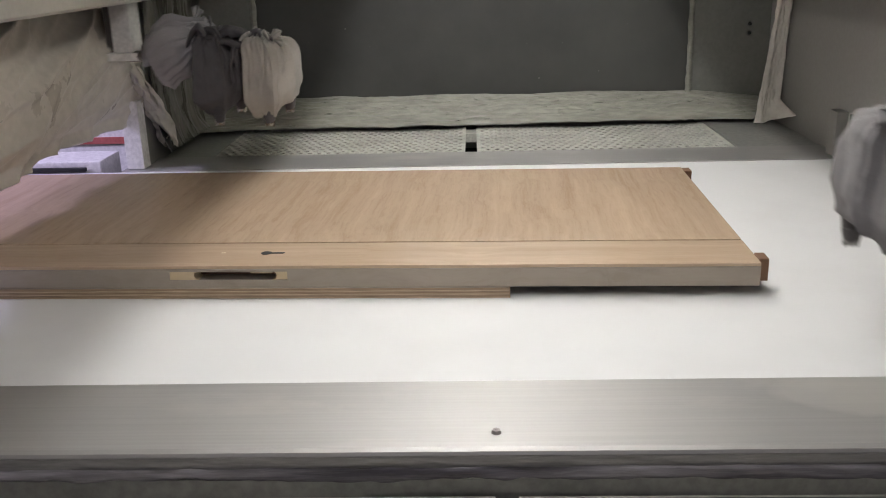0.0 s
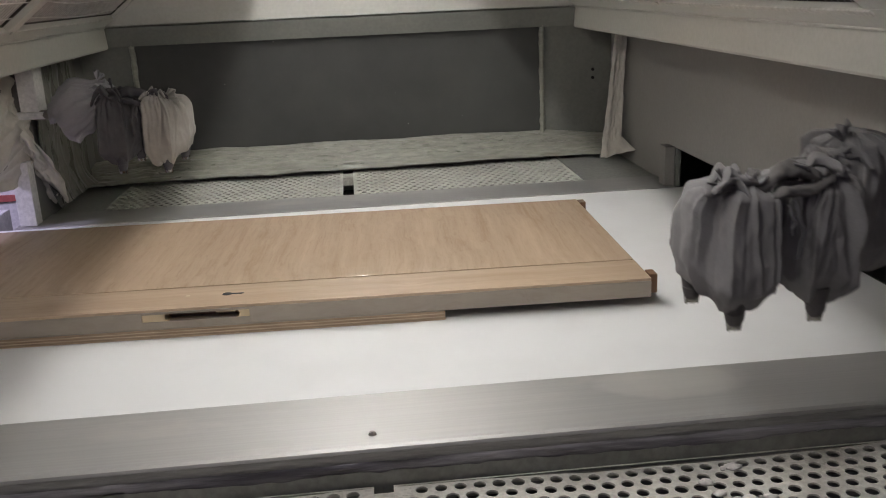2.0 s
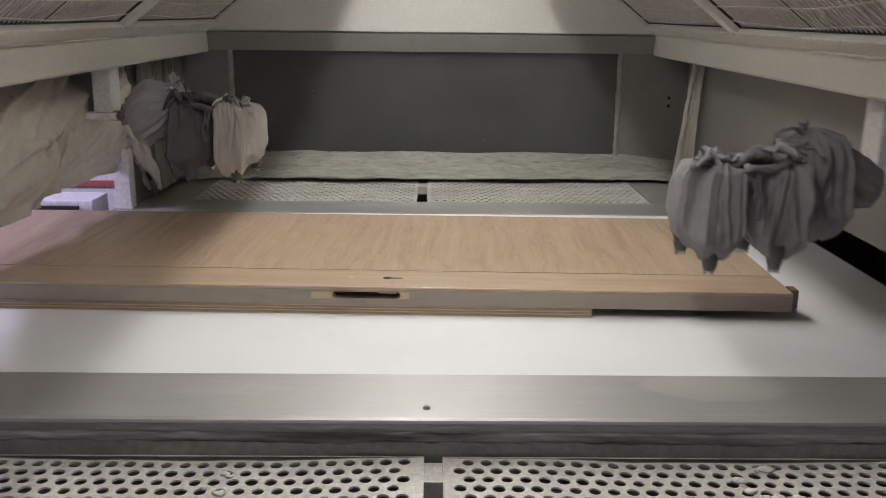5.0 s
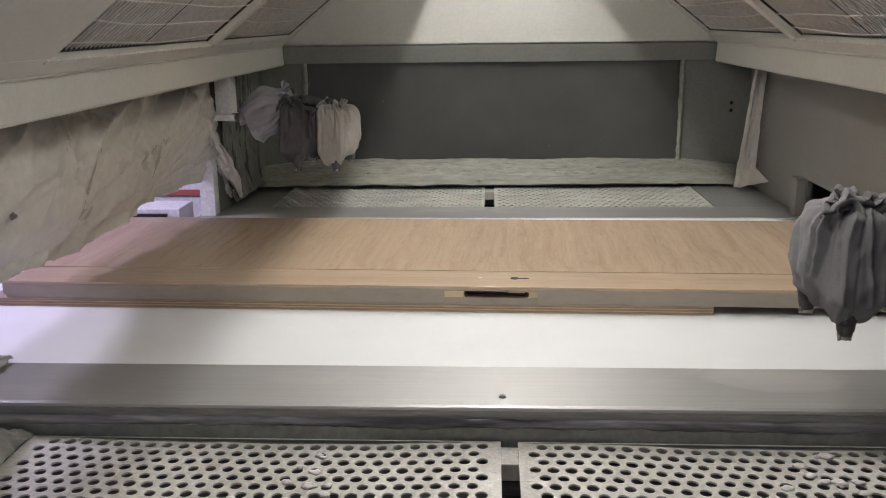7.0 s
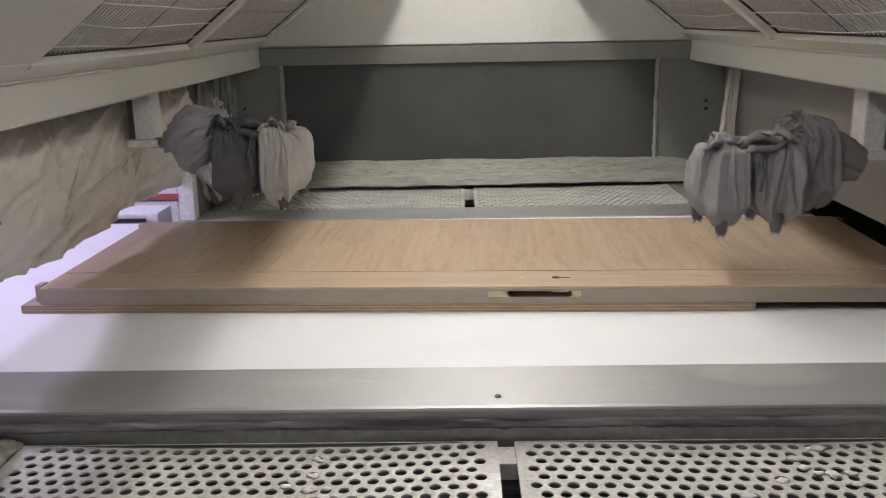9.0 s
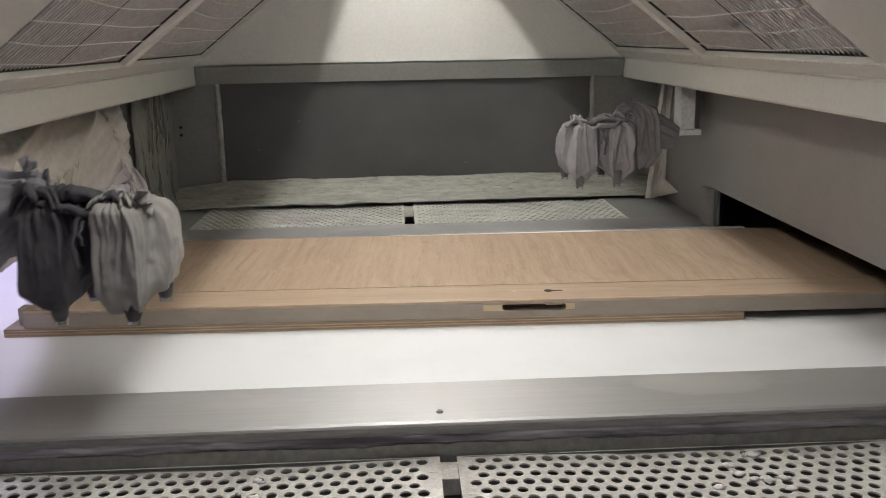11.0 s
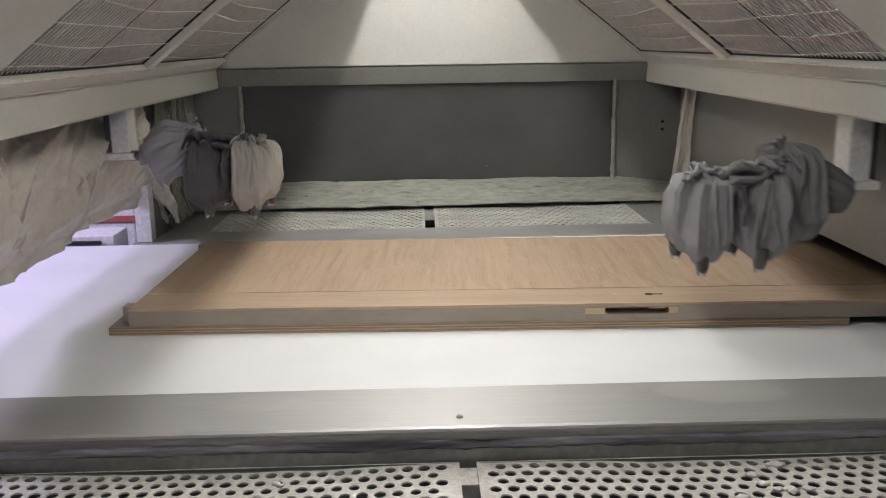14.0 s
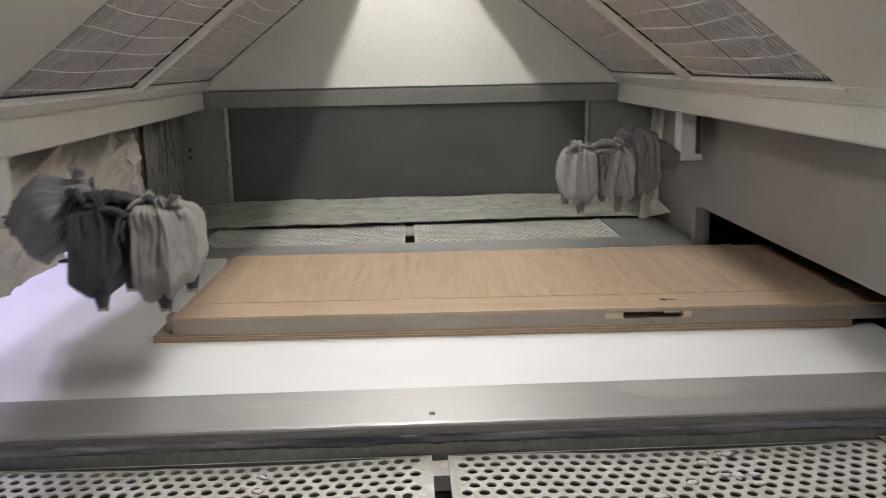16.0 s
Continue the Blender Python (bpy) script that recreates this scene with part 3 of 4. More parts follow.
    part("guide_bar", box(-1.62, -1.09, 2.742, 2.756, 0.002, 0.012), BLACK, t)
    k = empty("machine_cabinet", label="white machine cabinet with a red band beside the infeed", category="cabinet")
    part("cabinet_body", box(-3.4, -1.13, 3.25, 3.9, -0.9, 0.13, 0.01), WHITE, k)
    part("red_band", box(-3.4, -1.13, 3.244, 3.249, -0.020, 0.002), RED, k)
    m = empty("booth_frame", label="dark steel sub frame under the booth", category="frame", kind="structure")
    part("front_bearer", box(-1.0, 1.0, 1.27, 1.43, -0.9, -0.02), STEEL_DIRTY, m)
    part("back_bearer", box(-1.0, 1.0, 2.74, 2.895, -0.9, -0.016), STEEL_DIRTY, m)
    for y0, y1, z in ((Y_FRONT, 1.262, -0.22), (2.907, Y_BACK, -0.16)):
        part("duct_floor", box(-1.0, 1.0, y0, y1, z - 0.02, z), DUCT, m)
    part("duct_end", box(-1.0, 1.0, Y_BACK, Y_BACK + 0.02, -0.3, -0.1), DUCT, m)


conveyor()


# ---- perforated grates ----
def perforated(x0, x1, y0, y1, z, pitch, hole, sag, seed):
    """A thin plate with staggered round holes; sag bends it a little. Holes are real."""
    rowh = pitch * 0.94
    rim = 0.010
    bm = bmesh.new()
    nseg = 12
    rows = int((y1 - y0 - rim) / rowh)
    cols = int((x1 - x0 - 2 * rim) / pitch)
    oy = y1 - 0.004 - rows * rowh
    ox = x0 + (x1 - x0 - (cols - 0.5) * pitch) / 2

    def quad(a, b, c, d):
        bm.faces.new([bm.verts.new(p) for p in (a, b, c, d)])

    for j in range(rows):
        shift = 0.25 * pitch if j % 2 else -0.25 * pitch
        ya, yb = oy + j * rowh, oy + (j + 1) * rowh
        xa = ox + shift
        for i in range(cols):
            cx, cy = xa + (i + 0.5) * pitch - 0.25 * pitch, (ya + yb) / 2
            hx, hy = pitch / 2, rowh / 2
            ring_o, ring_i, ring_b = [], [], []
            rr = hole * (0.5 + 0.03 * math.sin(i * 7.1 + j * 3.3 + seed))
            for k in range(nseg):
                a = 2 * math.pi * (k + 0.5) / nseg
                c, s = math.cos(a), math.sin(a)
                sc = min(hx / abs(c) if abs(c) > 1e-6 else 9, hy / abs(s) if abs(s) > 1e-6 else 9)
                ring_o.append((cx + c * sc, cy + s * sc, z))
                ring_i.append((cx + c * rr, cy + s * rr, z - 0.0006))
                ring_b.append((cx + c * rr * 0.96, cy + s * rr * 0.96, z - 0.0035))
            corner = [(cx + hx, cy + hy, z), (cx - hx, cy + hy, z), (cx - hx, cy - hy, z), (cx + hx, cy - hy, z)]
            vo = [bm.verts.new(p) for p in ring_o]
            vi = [bm.verts.new(p) for p in ring_i]
            vb = [bm.verts.new(p) for p in ring_b]
            for k in range(nseg):
                m = (k + 1) % nseg
                bm.faces.new((vo[k], vo[m], vi[m], vi[k]))
                bm.faces.new((vi[k], vi[m], vb[m], vb[k]))
            for q, p in enumerate(corner):
                ang = math.degrees(math.atan2(p[1] - cy, p[0] - cx)) % 360
                k = int((ang - 15) // 30) % nseg
                bm.faces.new((vo[k], bm.verts.new(p), vo[(k + 1) % nseg]))
        xl, xr = xa - 0.25 * pitch, xa - 0.25 * pitch + cols * pitch
        quad((x0, ya, z), (xl, ya, z), (xl, yb, z), (x0, yb, z))
        quad((xr, ya, z), (x1, ya, z), (x1, yb, z), (xr, yb, z))
    quad((x0, y0, z), (x1, y0, z), (x1, oy, z), (x0, oy, z))
    yt = oy + rows * rowh
    quad((x0, yt, z), (x1, yt, z), (x1, y1, z), (x0, y1, z))
    # turned-down rim
    plate, bm = bm, bmesh.new()
    d = 0.012
    for a, b in (((x0, y0), (x1, y0)), ((x1, y0), (x1, y1)), ((x1, y1), (x0, y1)), ((x0, y1), (x0, y0))):
        n = 12
        for k in range(n):
            p = (a[0] + (b[0] - a[0]) * k / n, a[1] + (b[1] - a[1]) * k / n)
            q = (a[0] + (b[0] - a[0]) * (k + 1) / n, a[1] + (b[1] - a[1]) * (k + 1) / n)
            quad((*p, z), (*q, z), (*q, z - d), (*p, z - d))
    for v in (*plate.verts, *bm.verts):
        x, y, _ = v.co
        k = (x - x0) / (x1 - x0)
        v.co.z += sag * math.sin(math.pi * k) * -1 + 0.0012 * fbm(x * 9, y * 9, seed) + 0.0035 * fbm(x * 2.6, seed, 4.0)
    return plate, bm


def grates():
    spec = (
        ("front", -0.800, -0.003, 0.70, 1.258, -0.058, 0.0278, 0.0186, 0.0065, GRATE, "white painted perforated floor grate, glossy with paint drips, before the belt"),
        ("front", 0.025, 0.812, 0.70, 1.258, -0.058, 0.0278, 0.0186, 0.0065, GRATE, "white painted perforated floor grate, glossy with paint drips, before the belt"),
        ("back", -0.790, -0.045, 2.912, 3.33, -0.004, 0.0278, 0.0186, 0.003, GRATE_FAR, "dusty perforated floor grate behind the belt"),
        ("back", -0.010, 0.735, 2.912, 3.33, -0.004, 0.0278, 0.0186, 0.003, GRATE_FAR, "dusty perforated floor grate behind the belt"),
    )
    for i, (w, x0, x1, y0, y1, z, p, h, sag, m, lab) in enumerate(spec):
        plate, rim = perforated(x0, x1, y0, y1, z, p, h, sag, i * 3.7)
        g = empty("perforated_grate", label=lab, category="floor grate", group="floor grates")
        part("perforated_plate", plate, m, g)
        part("rim", rim, m, g)
    rnd = random.Random(5)
    for i in range(30):
        cx = rnd.choice((rnd.gauss(0.50, 0.03), rnd.gauss(0.50, 0.03), rnd.gauss(-0.30, 0.03), rnd.uniform(-0.6, 0.7)))
        cy = rnd.uniform(1.0, 1.235)
        rr = rnd.uniform(0.004, 0.0095)
        bm = bmesh.new()
        bmesh.ops.create_icosphere(bm, subdivisions=2, radius=1)
        sag = 0.0065 * math.sin(math.pi * ((cx + 0.80) / 0.797 if cx < 0.01 else (cx - 0.025) / 0.787))
        for vt in bm.verts:
            k = 1 + 0.6 * fbm(vt.co.x * 1.9 + i, vt.co.y * 1.9, vt.co.z, 3)
            vt.co = (cx + vt.co.x * rr * k * 1.3, cy + vt.co.y * rr * k, -0.0572 - sag + vt.co.z * 0.0032 * k)
        thing("paint_clot", bm, CLOT, True, label="dried off-white paint clot on the floor grate", category="paint clot", group="paint clots")
    # bearers in the gaps, margin plates
    for x0, x1, y0, y1, z in ((-0.004, 0.027, 1.19, 1.25, -0.064), (-0.046, -0.009, 3.25, 3.32, -0.010)):
        tagged(thing("grate_bearer", box(x0, x1, y0, y1, z - 0.03, z, 0.002), GRATE), "white crossbar between two floor grates", "crossbar", kind="structure")
    for s in (-1, 1):
        a, b = sorted((s * 0.75 - 0.012 - (0.02 if s < 0 else 0), s * 1.0))
        tagged(thing("margin_plate", box(a, b, 2.906, Y_BACK, -0.02, -0.002), MARGIN), "dull grey steel margin plate beside the floor grate", "plate", kind="structure")

        def hump(u, v, s=s):
            x = s * (0.80 + 0.20 * u)
            y = 0.70 + 0.56 * v
            ridge = 0.055 * min(1, u * 3.2) ** 0.6 * min(1, (1 - v) * 9 + 0.25)
            return (x - s * 0.012 * fbm(v * 9, s, 3.0), y, -0.060 + ridge * (0.85 + 0.5 * fbm(u * 3, v * 5, s * 6)) - 0.020 * abs(fbm(u * 4 + v * 3, v * 7, s * 4, 2)) - 0.008 * abs(fbm(u * 11, v * 17, s * 9, 2)) + 0.010)

        ob = thing("film_margin", sheet(50, 90, hump), FILM_WET, True)
        tagged(thick(ob, 0.001), "plastic film taped over the booth corner beside the grate", "plastic film")

        def tuft(u, v, s=s):
            x = s * (0.925 + 0.10 * u) + 0.01 * fbm(v * 7, u * 3, s)
            return (x, 1.27 + 0.18 * v, 0.005 + (0.020 if s > 0 else 0.007) * math.sin(math.pi * min(1, u * 1.6 + 0.1)) * (0.6 + 0.8 * v) + (0.009 if s > 0 else 0.004) * fbm(u * 6, v * 9, s * 7))

        ob = thing("film_tuft", sheet(24, 40, tuft), FILM_WET, True)
        tagged(thick(ob, 0.0008), "crumpled shiny plastic film over the end of the sill", "plastic film")


grates()


# ---- door ----
D0, D1, DN, DF = -1.168, 0.823, -0.068, 0.622    # ends and edges from the keyhole
ZD0, ZD1 = 0.019, 0.058
SPEED = 0.0600


def door_pose(t):
    return pose(0.0432 + SPEED * (t - 7), 1.834, 0, 0, 0, -1.7)


def stadium(x0, x1, z0, z1, n=8):
    r = (z1 - z0) / 2
    pts = []
    for cx, a0 in ((x1 - r, -90), (x0 + r, 90)):
        for k in range(n + 1):
            a = radians(a0 + 180 * k / n)
            pts.append((cx + r * math.cos(a), (z0 + z1) / 2 + r * math.sin(a)))
    return pts


def oak_door():
    d = empty("wooden_door", door_pose(0), label="varnished oak veneer door lying flat with an empty lock mortise", category="door")
    GROOVE = DN + 0.128
    # recess of the lock in the edge
    LX0, LX1, LZ0, LZ1 = -0.163, 0.040, 0.0325, 0.0475
    SX0, SX1 = -0.121, 0.021
    part("panel", box(D0, D1, GROOVE + 0.0032, DF, ZD0 + 0.004, ZD1, 0.0012), OAK_PANEL, d, "oak veneer panel with cross grain")
    # groove bottom in a much darker brown than the oak on either side
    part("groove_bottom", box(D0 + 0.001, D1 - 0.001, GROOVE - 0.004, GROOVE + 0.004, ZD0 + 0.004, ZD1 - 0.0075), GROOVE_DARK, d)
    st = part("stile", box(D0, D1, DN + 0.001, GROOVE - 0.0032, ZD1 - 0.006, ZD1, 0.001), OAK_STILE, d, "straight grained oak veneer stile")
    zt = ZD1 - 0.0062
    part("stile_core", box(D0, LX0, DN, GROOVE - 0.004, ZD0, zt, 0.0006), OAK_EDGE, d)
    part("stile_core", box(LX1, D1, DN, GROOVE - 0.004, ZD0, zt, 0.0006), OAK_EDGE, d)
    part("stile_core", box(LX0, LX1, DN, GROOVE - 0.002, ZD0, LZ0), OAK_EDGE, d)
    part("stile_core", box(LX0, LX1, DN, GROOVE - 0.002, LZ1, zt), OAK_EDGE, d)
    # raw wood pads either side of the slot, then the slot itself
    m = part("lock_mortise", box(SX0 - 0.004, SX1 + 0.004, DN + 0.07, DN + 0.078, LZ0, LZ1), BROWN_WOOD, d, "dark open lock mortise")
    r = (LZ1 - LZ0) / 2
    zm = (LZ0 + LZ1) / 2
    for x_out, x_in, sg in ((LX0, SX0, 1), (LX1, SX1, -1)):
        arc = [(x_in + sg * r - sg * r * math.cos(radians(q)), zm + r * math.sin(radians(q))) for q in range(-90, 91, 15)]
        part("mortise_pad", prism([(x_out, LZ0)] + arc + [(x_out, LZ1)], "y", DN + 0.0025, DN + 0.07), RAW_WOOD, m, "pale raw wood faceplate rebate")
    part("mortise_chip", box(SX1 - 0.045, SX1 - 0.008, DN + 0.004, DN + 0.03, LZ1 - 0.0045, LZ1, 0.001), RAW_WOOD, m)
    part("mortise_cheek", box(SX0, SX1, DN + 0.03, DN + 0.07, LZ0, LZ0 + 0.003), BROWN_WOOD, m)
    # keyhole in the stile
    bm = prism(stadium(-0.010, 0.022, -0.0034, 0.0034), "z", ZD1 - 0.002, ZD1 + 0.0004)
    bm2 = prism(stadium(-0.020, -0.001, -0.0090, 0.0090), "z", ZD1 - 0.002, ZD1 + 0.0005)
    part("keyhole", bm, BLACK, st)
    part("keyhole", bm2, BLACK, st)
    part("pencil_mark", prism(stadium(-0.092, -0.083, 0.000, 0.004), "z", ZD1 - 0.001, ZD1 + 0.0004), RAW_WOOD, st)
    # corner blocks on the ends
    for x0, x1, m, lab in ((D1 + 0.0004, D1 + 0.017, BROWN_WOOD, "small brown end block"), (D0 - 0.017, D0 - 0.0004, OAK_EDGE, "small oak end block")):
        part("end_block", box(x0, x1, DN + 0.016, DN + 0.050, ZD0 + 0.002, ZD1 + 0.002, 0.002), m, d, lab)
        part("end_block", box(x0, x1, DF - 0.045, DF - 0.010, ZD0 + 0.002, ZD1 + 0.001, 0.002), m, d, lab)
    p = empty("plywood_board", door_pose(0), label="thin plywood carrier board under the door", category="board")
    part("board", box(-1.212, 0.415, DN - 0.004, 0.16, 0.0005, 0.0185, 0.0008), PLY, p)
    part("board_face", box(-1.211, 0.414, DN - 0.003, 0.159, 0.0185, 0.0188), OAK_EDGE, p)
    part("board", box(-1.15, 0.3, 0.45, 0.60, 0.0005, 0.0188, 0.0008), PLY, p)
    return d, p


DOOR, BOARD = oak_door()


# ---- spray guns wrapped in cloth ----
RIDGES = ((-0.024, -0.072, 0.50, 0.000), (0.010, -0.066, 0.52, 0.000), (0.044, -0.068, 0.48, 0.000), (0.060, 0.010, 0.56, 0.016), (0.046, 0.078, 0.68, 0.030), (-0.030, 0.090, 0.80, 0.036), (-0.068, 0.052, 0.85, 0.036), (-0.062, -0.014, 0.74, 0.028), (-0.040, -0.034, 0.54, 0.010))


def cloth_cover(cx, cy, zt, zh, tie, side, wide, deep, taper, seed, folds=22):
    """A cloth tied above and pulled over hard corners: ridges over the corners, slack faces
    between, creases running down from the knot. Ridges: outward x, y, hem share, hem lift."""
    rs = np.random.RandomState(seed)
    per, nv = 18, 50
    rid = [(side * x * wide * rs.uniform(0.95, 1.05), y * deep * rs.uniform(0.95, 1.05), h * taper, l, rs.uniform(0.16, 0.32), rs.uniform(0.84, 0.95)) for x, y, h, l in RIDGES]
    rid.sort(key=lambda r: math.atan2(r[1], r[0]))
    K = len(rid)
    v = np.linspace(0, 1, nv)
    RX, RY, RZ = np.zeros((nv, K)), np.zeros((nv, K)), np.zeros((nv, K))
    for k, (x, y, h, lift, bel, sh) in enumerate(rid):
        kv = [0, 0.06, 0.24, 0.70, 0.84, 0.94, 1.0]
        sc = np.interp(v, kv, [h, h + 0.30 * (1 - h), 1.0, sh, 0.80, 0.46, 0.22])
        H = zt - zh - lift
        zz = np.interp(v, kv, [zh + lift, zh + lift + 0.03 * H, zh + lift + bel * H, zt - 0.20 * H, zt - 0.07 * H, zt - 0.005 * H, zt + 0.02 * H])
        for arr in (sc, zz):
            arr[1:-1] = 0.25 * arr[:-2] + 0.5 * arr[1:-1] + 0.25 * arr[2:]
        up = np.clip((v - 0.66) / 0.34, 0, 1) ** 1.5
        RX[:, k] = cx + (tie[0] - cx) * up + x * sc
        RY[:, k] = cy + (tie[1] - cy) * up + y * sc
        RZ[:, k] = zz
    nu = per * K
    P = np.zeros((nv, nu, 3))
    for j in range(nu):
        k, f = j // per, (j % per) / per
        m = (k + 1) % K
        slack = 4 * f * (1 - f)
        for q, R in enumerate((RX, RY, RZ)):
            P[:, j, q] = R[:, k] * (1 - f) + R[:, m] * f
        ctr = P[:, j, :2] - np.array((cx, cy))
        P[:, j, :2] -= ctr * (0.018 * slack * np.interp(v, [0, 0.3, 0.7, 1], [1.6, 1.0, 0.4, 1.6]))[:, None]
    # creases from the knot
    cols = np.arange(nu)[None, :]
    vv = v[:, None]
    disp = np.zeros((nv, nu))
    for i in range(folds):
        s0, w, amp, end, drift = rs.uniform(0, nu), rs.uniform(1.5, 5.0), rs.uniform(0.003, 0.0105), rs.uniform(0.05, 0.8), rs.uniform(-22, 22)
        at = s0 + drift * (1 - vv) ** 1.3
        d = np.abs((cols - at + nu / 2) % nu - nu / 2)
        fade = np.clip((vv - end) / 0.25, 0, 1) * np.clip((1.03 - vv) / 0.12, 0, 1)
        disp += (amp if rs.rand() < 0.55 else -amp) * np.clip(1 - d / w, 0, 1) ** 0.8 * fade
    for i in range(34):
        s0, w, amp, end, drift = rs.uniform(0, nu), rs.uniform(1.0, 2.2), rs.uniform(0.0008, 0.0028), rs.uniform(0.1, 0.8), rs.uniform(-9, 9)
        at = s0 + drift * (1 - vv)
        d = np.abs((cols - at + nu / 2) % nu - nu / 2)
        disp -= amp * np.clip(1 - d / w, 0, 1) * np.clip((vv - end) / 0.15, 0, 1) * np.clip((1.03 - vv) / 0.1, 0, 1)
    # crumpled faces: broad dents and sharp creases
    for a in range(nv):
        for b in range(nu):
            x, y, z = P[a, b]
            k = Vector((x * 14 + seed, y * 14, z * 11))
            disp[a, b] += 0.008 * noise.noise(k) - 0.007 * abs(noise.noise(k * 1.9)) - 0.004 * abs(noise.noise(k * 4.1)) + 0.004
    c2 = np.array((cx, cy))
    out = P[:, :, :2] - c2
    out /= np.linalg.norm(out, axis=2, keepdims=True) + 1e-6
    P[:, :, :2] += out * disp[:, :, None]
    P[:, :, 2] += 0.5 * disp * np.clip((vv - 0.6) / 0.3, 0, 1)
    for it in range(1):
        P = 0.6 * P + 0.2 * (np.roll(P, 1, 1) + np.roll(P, -1, 1))
    hem = rs.uniform(-1, 1, nu)
    for it in range(12):
        hem = 0.5 * hem + 0.25 * (np.roll(hem, 1) + np.roll(hem, -1))
    P[:, :, 2] += 0.012 * hem[None, :] * np.clip(1 - vv * 3, 0, 1)
    bm = bmesh.new()
    g = [[bm.verts.new(P[a, b]) for b in range(nu)] for a in range(nv)]
    for a in range(nv - 1):
        for b in range(nu):
            bm.faces.new((g[a][b], g[a][(b + 1) % nu], g[a + 1][(b + 1) % nu], g[a + 1][b]))
    bm.faces.new(g[-1])
    # turned-in hem
    low = P[0].mean(axis=0)
    inner = [bm.verts.new((low[0] + (p[0] - low[0]) * 0.55, low[1] + (p[1] - low[1]) * 0.55, p[2] + 0.016)) for p in P[0]]
    for b in range(nu):
        bm.faces.new((g[0][b], inner[b], inner[(b + 1) % nu], g[0][(b + 1) % nu]))
    bm.faces.new(list(reversed(inner)))
    return bm


def roll_of_cloth(p, q, r, bend, seed):
    """One flattened, twisted roll of bunched cloth from p to q."""
    bm = bmesh.new()
    p, q = Vector(p), Vector(q)
    n, m = 20, 14
    g = []
    for i in range(n + 1):
        t = i / n
        mid = p.lerp(q, t) + Vector((0, 0.5 * bend * math.sin(math.pi * t), bend * math.sin(math.pi * t)))
        mid += Vector((0, fbm(t * 2.5, seed, 1.0, 2), fbm(t * 2.5, seed, 7.0, 2))) * r * 0.7
        w = r * (0.45 + 0.55 * math.sin(math.pi * min(1, max(0, t * 0.94 + 0.03))) ** 0.6)
        row = []
        for k in range(m):
            b = 2 * math.pi * k / m + t * 2.2
            f = 1 + 0.35 * fbm(math.cos(b) * 1.6 + seed, math.sin(b) * 1.6, t * 2.0, 2) - 0.5 * abs(fbm(math.cos(b) * 2.4, math.sin(b) * 2.4 + seed, t * 1.2, 2))
            row.append(bm.verts.new(mid + Vector((0.15 * math.sin(b), 1.25 * math.cos(b), 0.9 * math.sin(b))) * w * f))
        g.append(row)
    for i in range(n):
        for k in range(m):
            bm.faces.new((g[i][k], g[i + 1][k], g[i + 1][(k + 1) % m], g[i][(k + 1) % m]))
    bm.faces.new(g[0])
    bm.faces.new(list(reversed(g[-1])))
    return bm


def knots(parent, cx, cy, cz, r, side, fabric, dark, seed):
    """Rolls of tied cloth lying across the top of a cover."""
    rnd = random.Random(seed)
    for i in range(10):
        dx, dy, dz = rnd.uniform(0.2, 0.72) * r, rnd.uniform(-0.6, 0.6) * r, rnd.uniform(-0.3, 0.3) * r
        ox, oy, oz = rnd.uniform(-0.6, 0.5) * r, rnd.uniform(-0.8, 0.6) * r, rnd.uniform(-0.22, 0.14) * r
        bm = roll_of_cloth((cx + ox - dx, cy + oy - dy, cz + oz - dz * side), (cx + ox + dx, cy + oy + dy, cz + oz + dz * side), r * rnd.uniform(0.16, 0.30), rnd.uniform(0.1, 0.5) * r, seed * 1.7 + i * 3.1)
        part("cloth_knot", bm, dark if i % 3 == 1 else fabric, parent, "", True)


def tuft(parent, o, d, length, spread, fabric, seed):
    """A flared, ruffled end of cloth sticking out of a knot."""
    o, d = Vector(o), Vector(d).normalized()
    s = d.cross(Vector((0, 1, 0.2))).normalized()
    n = d.cross(s)

    def fan(u, v):
        a = (u - 0.5) * spread
        reach = length * v * (0.85 + 0.35 * fbm(u * 3.1, seed, 2.0, 2))
        ruffle = 0.30 * length * v * math.sin(u * 15 + seed) + 0.12 * length * fbm(u * 6, v * 3, seed, 2)
        return o + d * reach * math.cos(a) + s * (reach * math.sin(a) + 0.10 * length * (u - 0.5)) + n * ruffle

    thick(part("cloth_tuft", sheet(30, 10, fan), fabric, parent, "", True), 0.0014)


def nozzle(parent, x, y, z, material, wrap):
    bm = bmesh.new()
    for z0, z1, r0, r1 in ((0.008, 0.016, 0.0095, 0.0120), (0.015, 0.026, 0.0125, 0.0140), (0.025, 0.052, 0.0135, 0.0180)):
        bmesh.ops.create_cone(bm, cap_ends=True, segments=18, radius1=r0, radius2=r1, depth=z1 - z0, matrix=pose(x, y, z + (z0 + z1) / 2, 4, -3))
    nz = part("nozzle", bm, wrap, parent, "cloth wrapped spray nozzle")
    bm = bmesh.new()
    bmesh.ops.create_cone(bm, cap_ends=True, segments=14, radius1=0.0070, radius2=0.0095, depth=0.009, matrix=pose(x, y, z + 0.0055))
    for dx in (-0.008, 0.008):
        bmesh.ops.create_cone(bm, cap_ends=True, segments=8, radius1=0.0022, radius2=0.004, depth=0.012, matrix=pose(x + dx, y, z + 0.005))
    part("nozzle_tip", bm, CHROME, nz, "bright metal air cap")


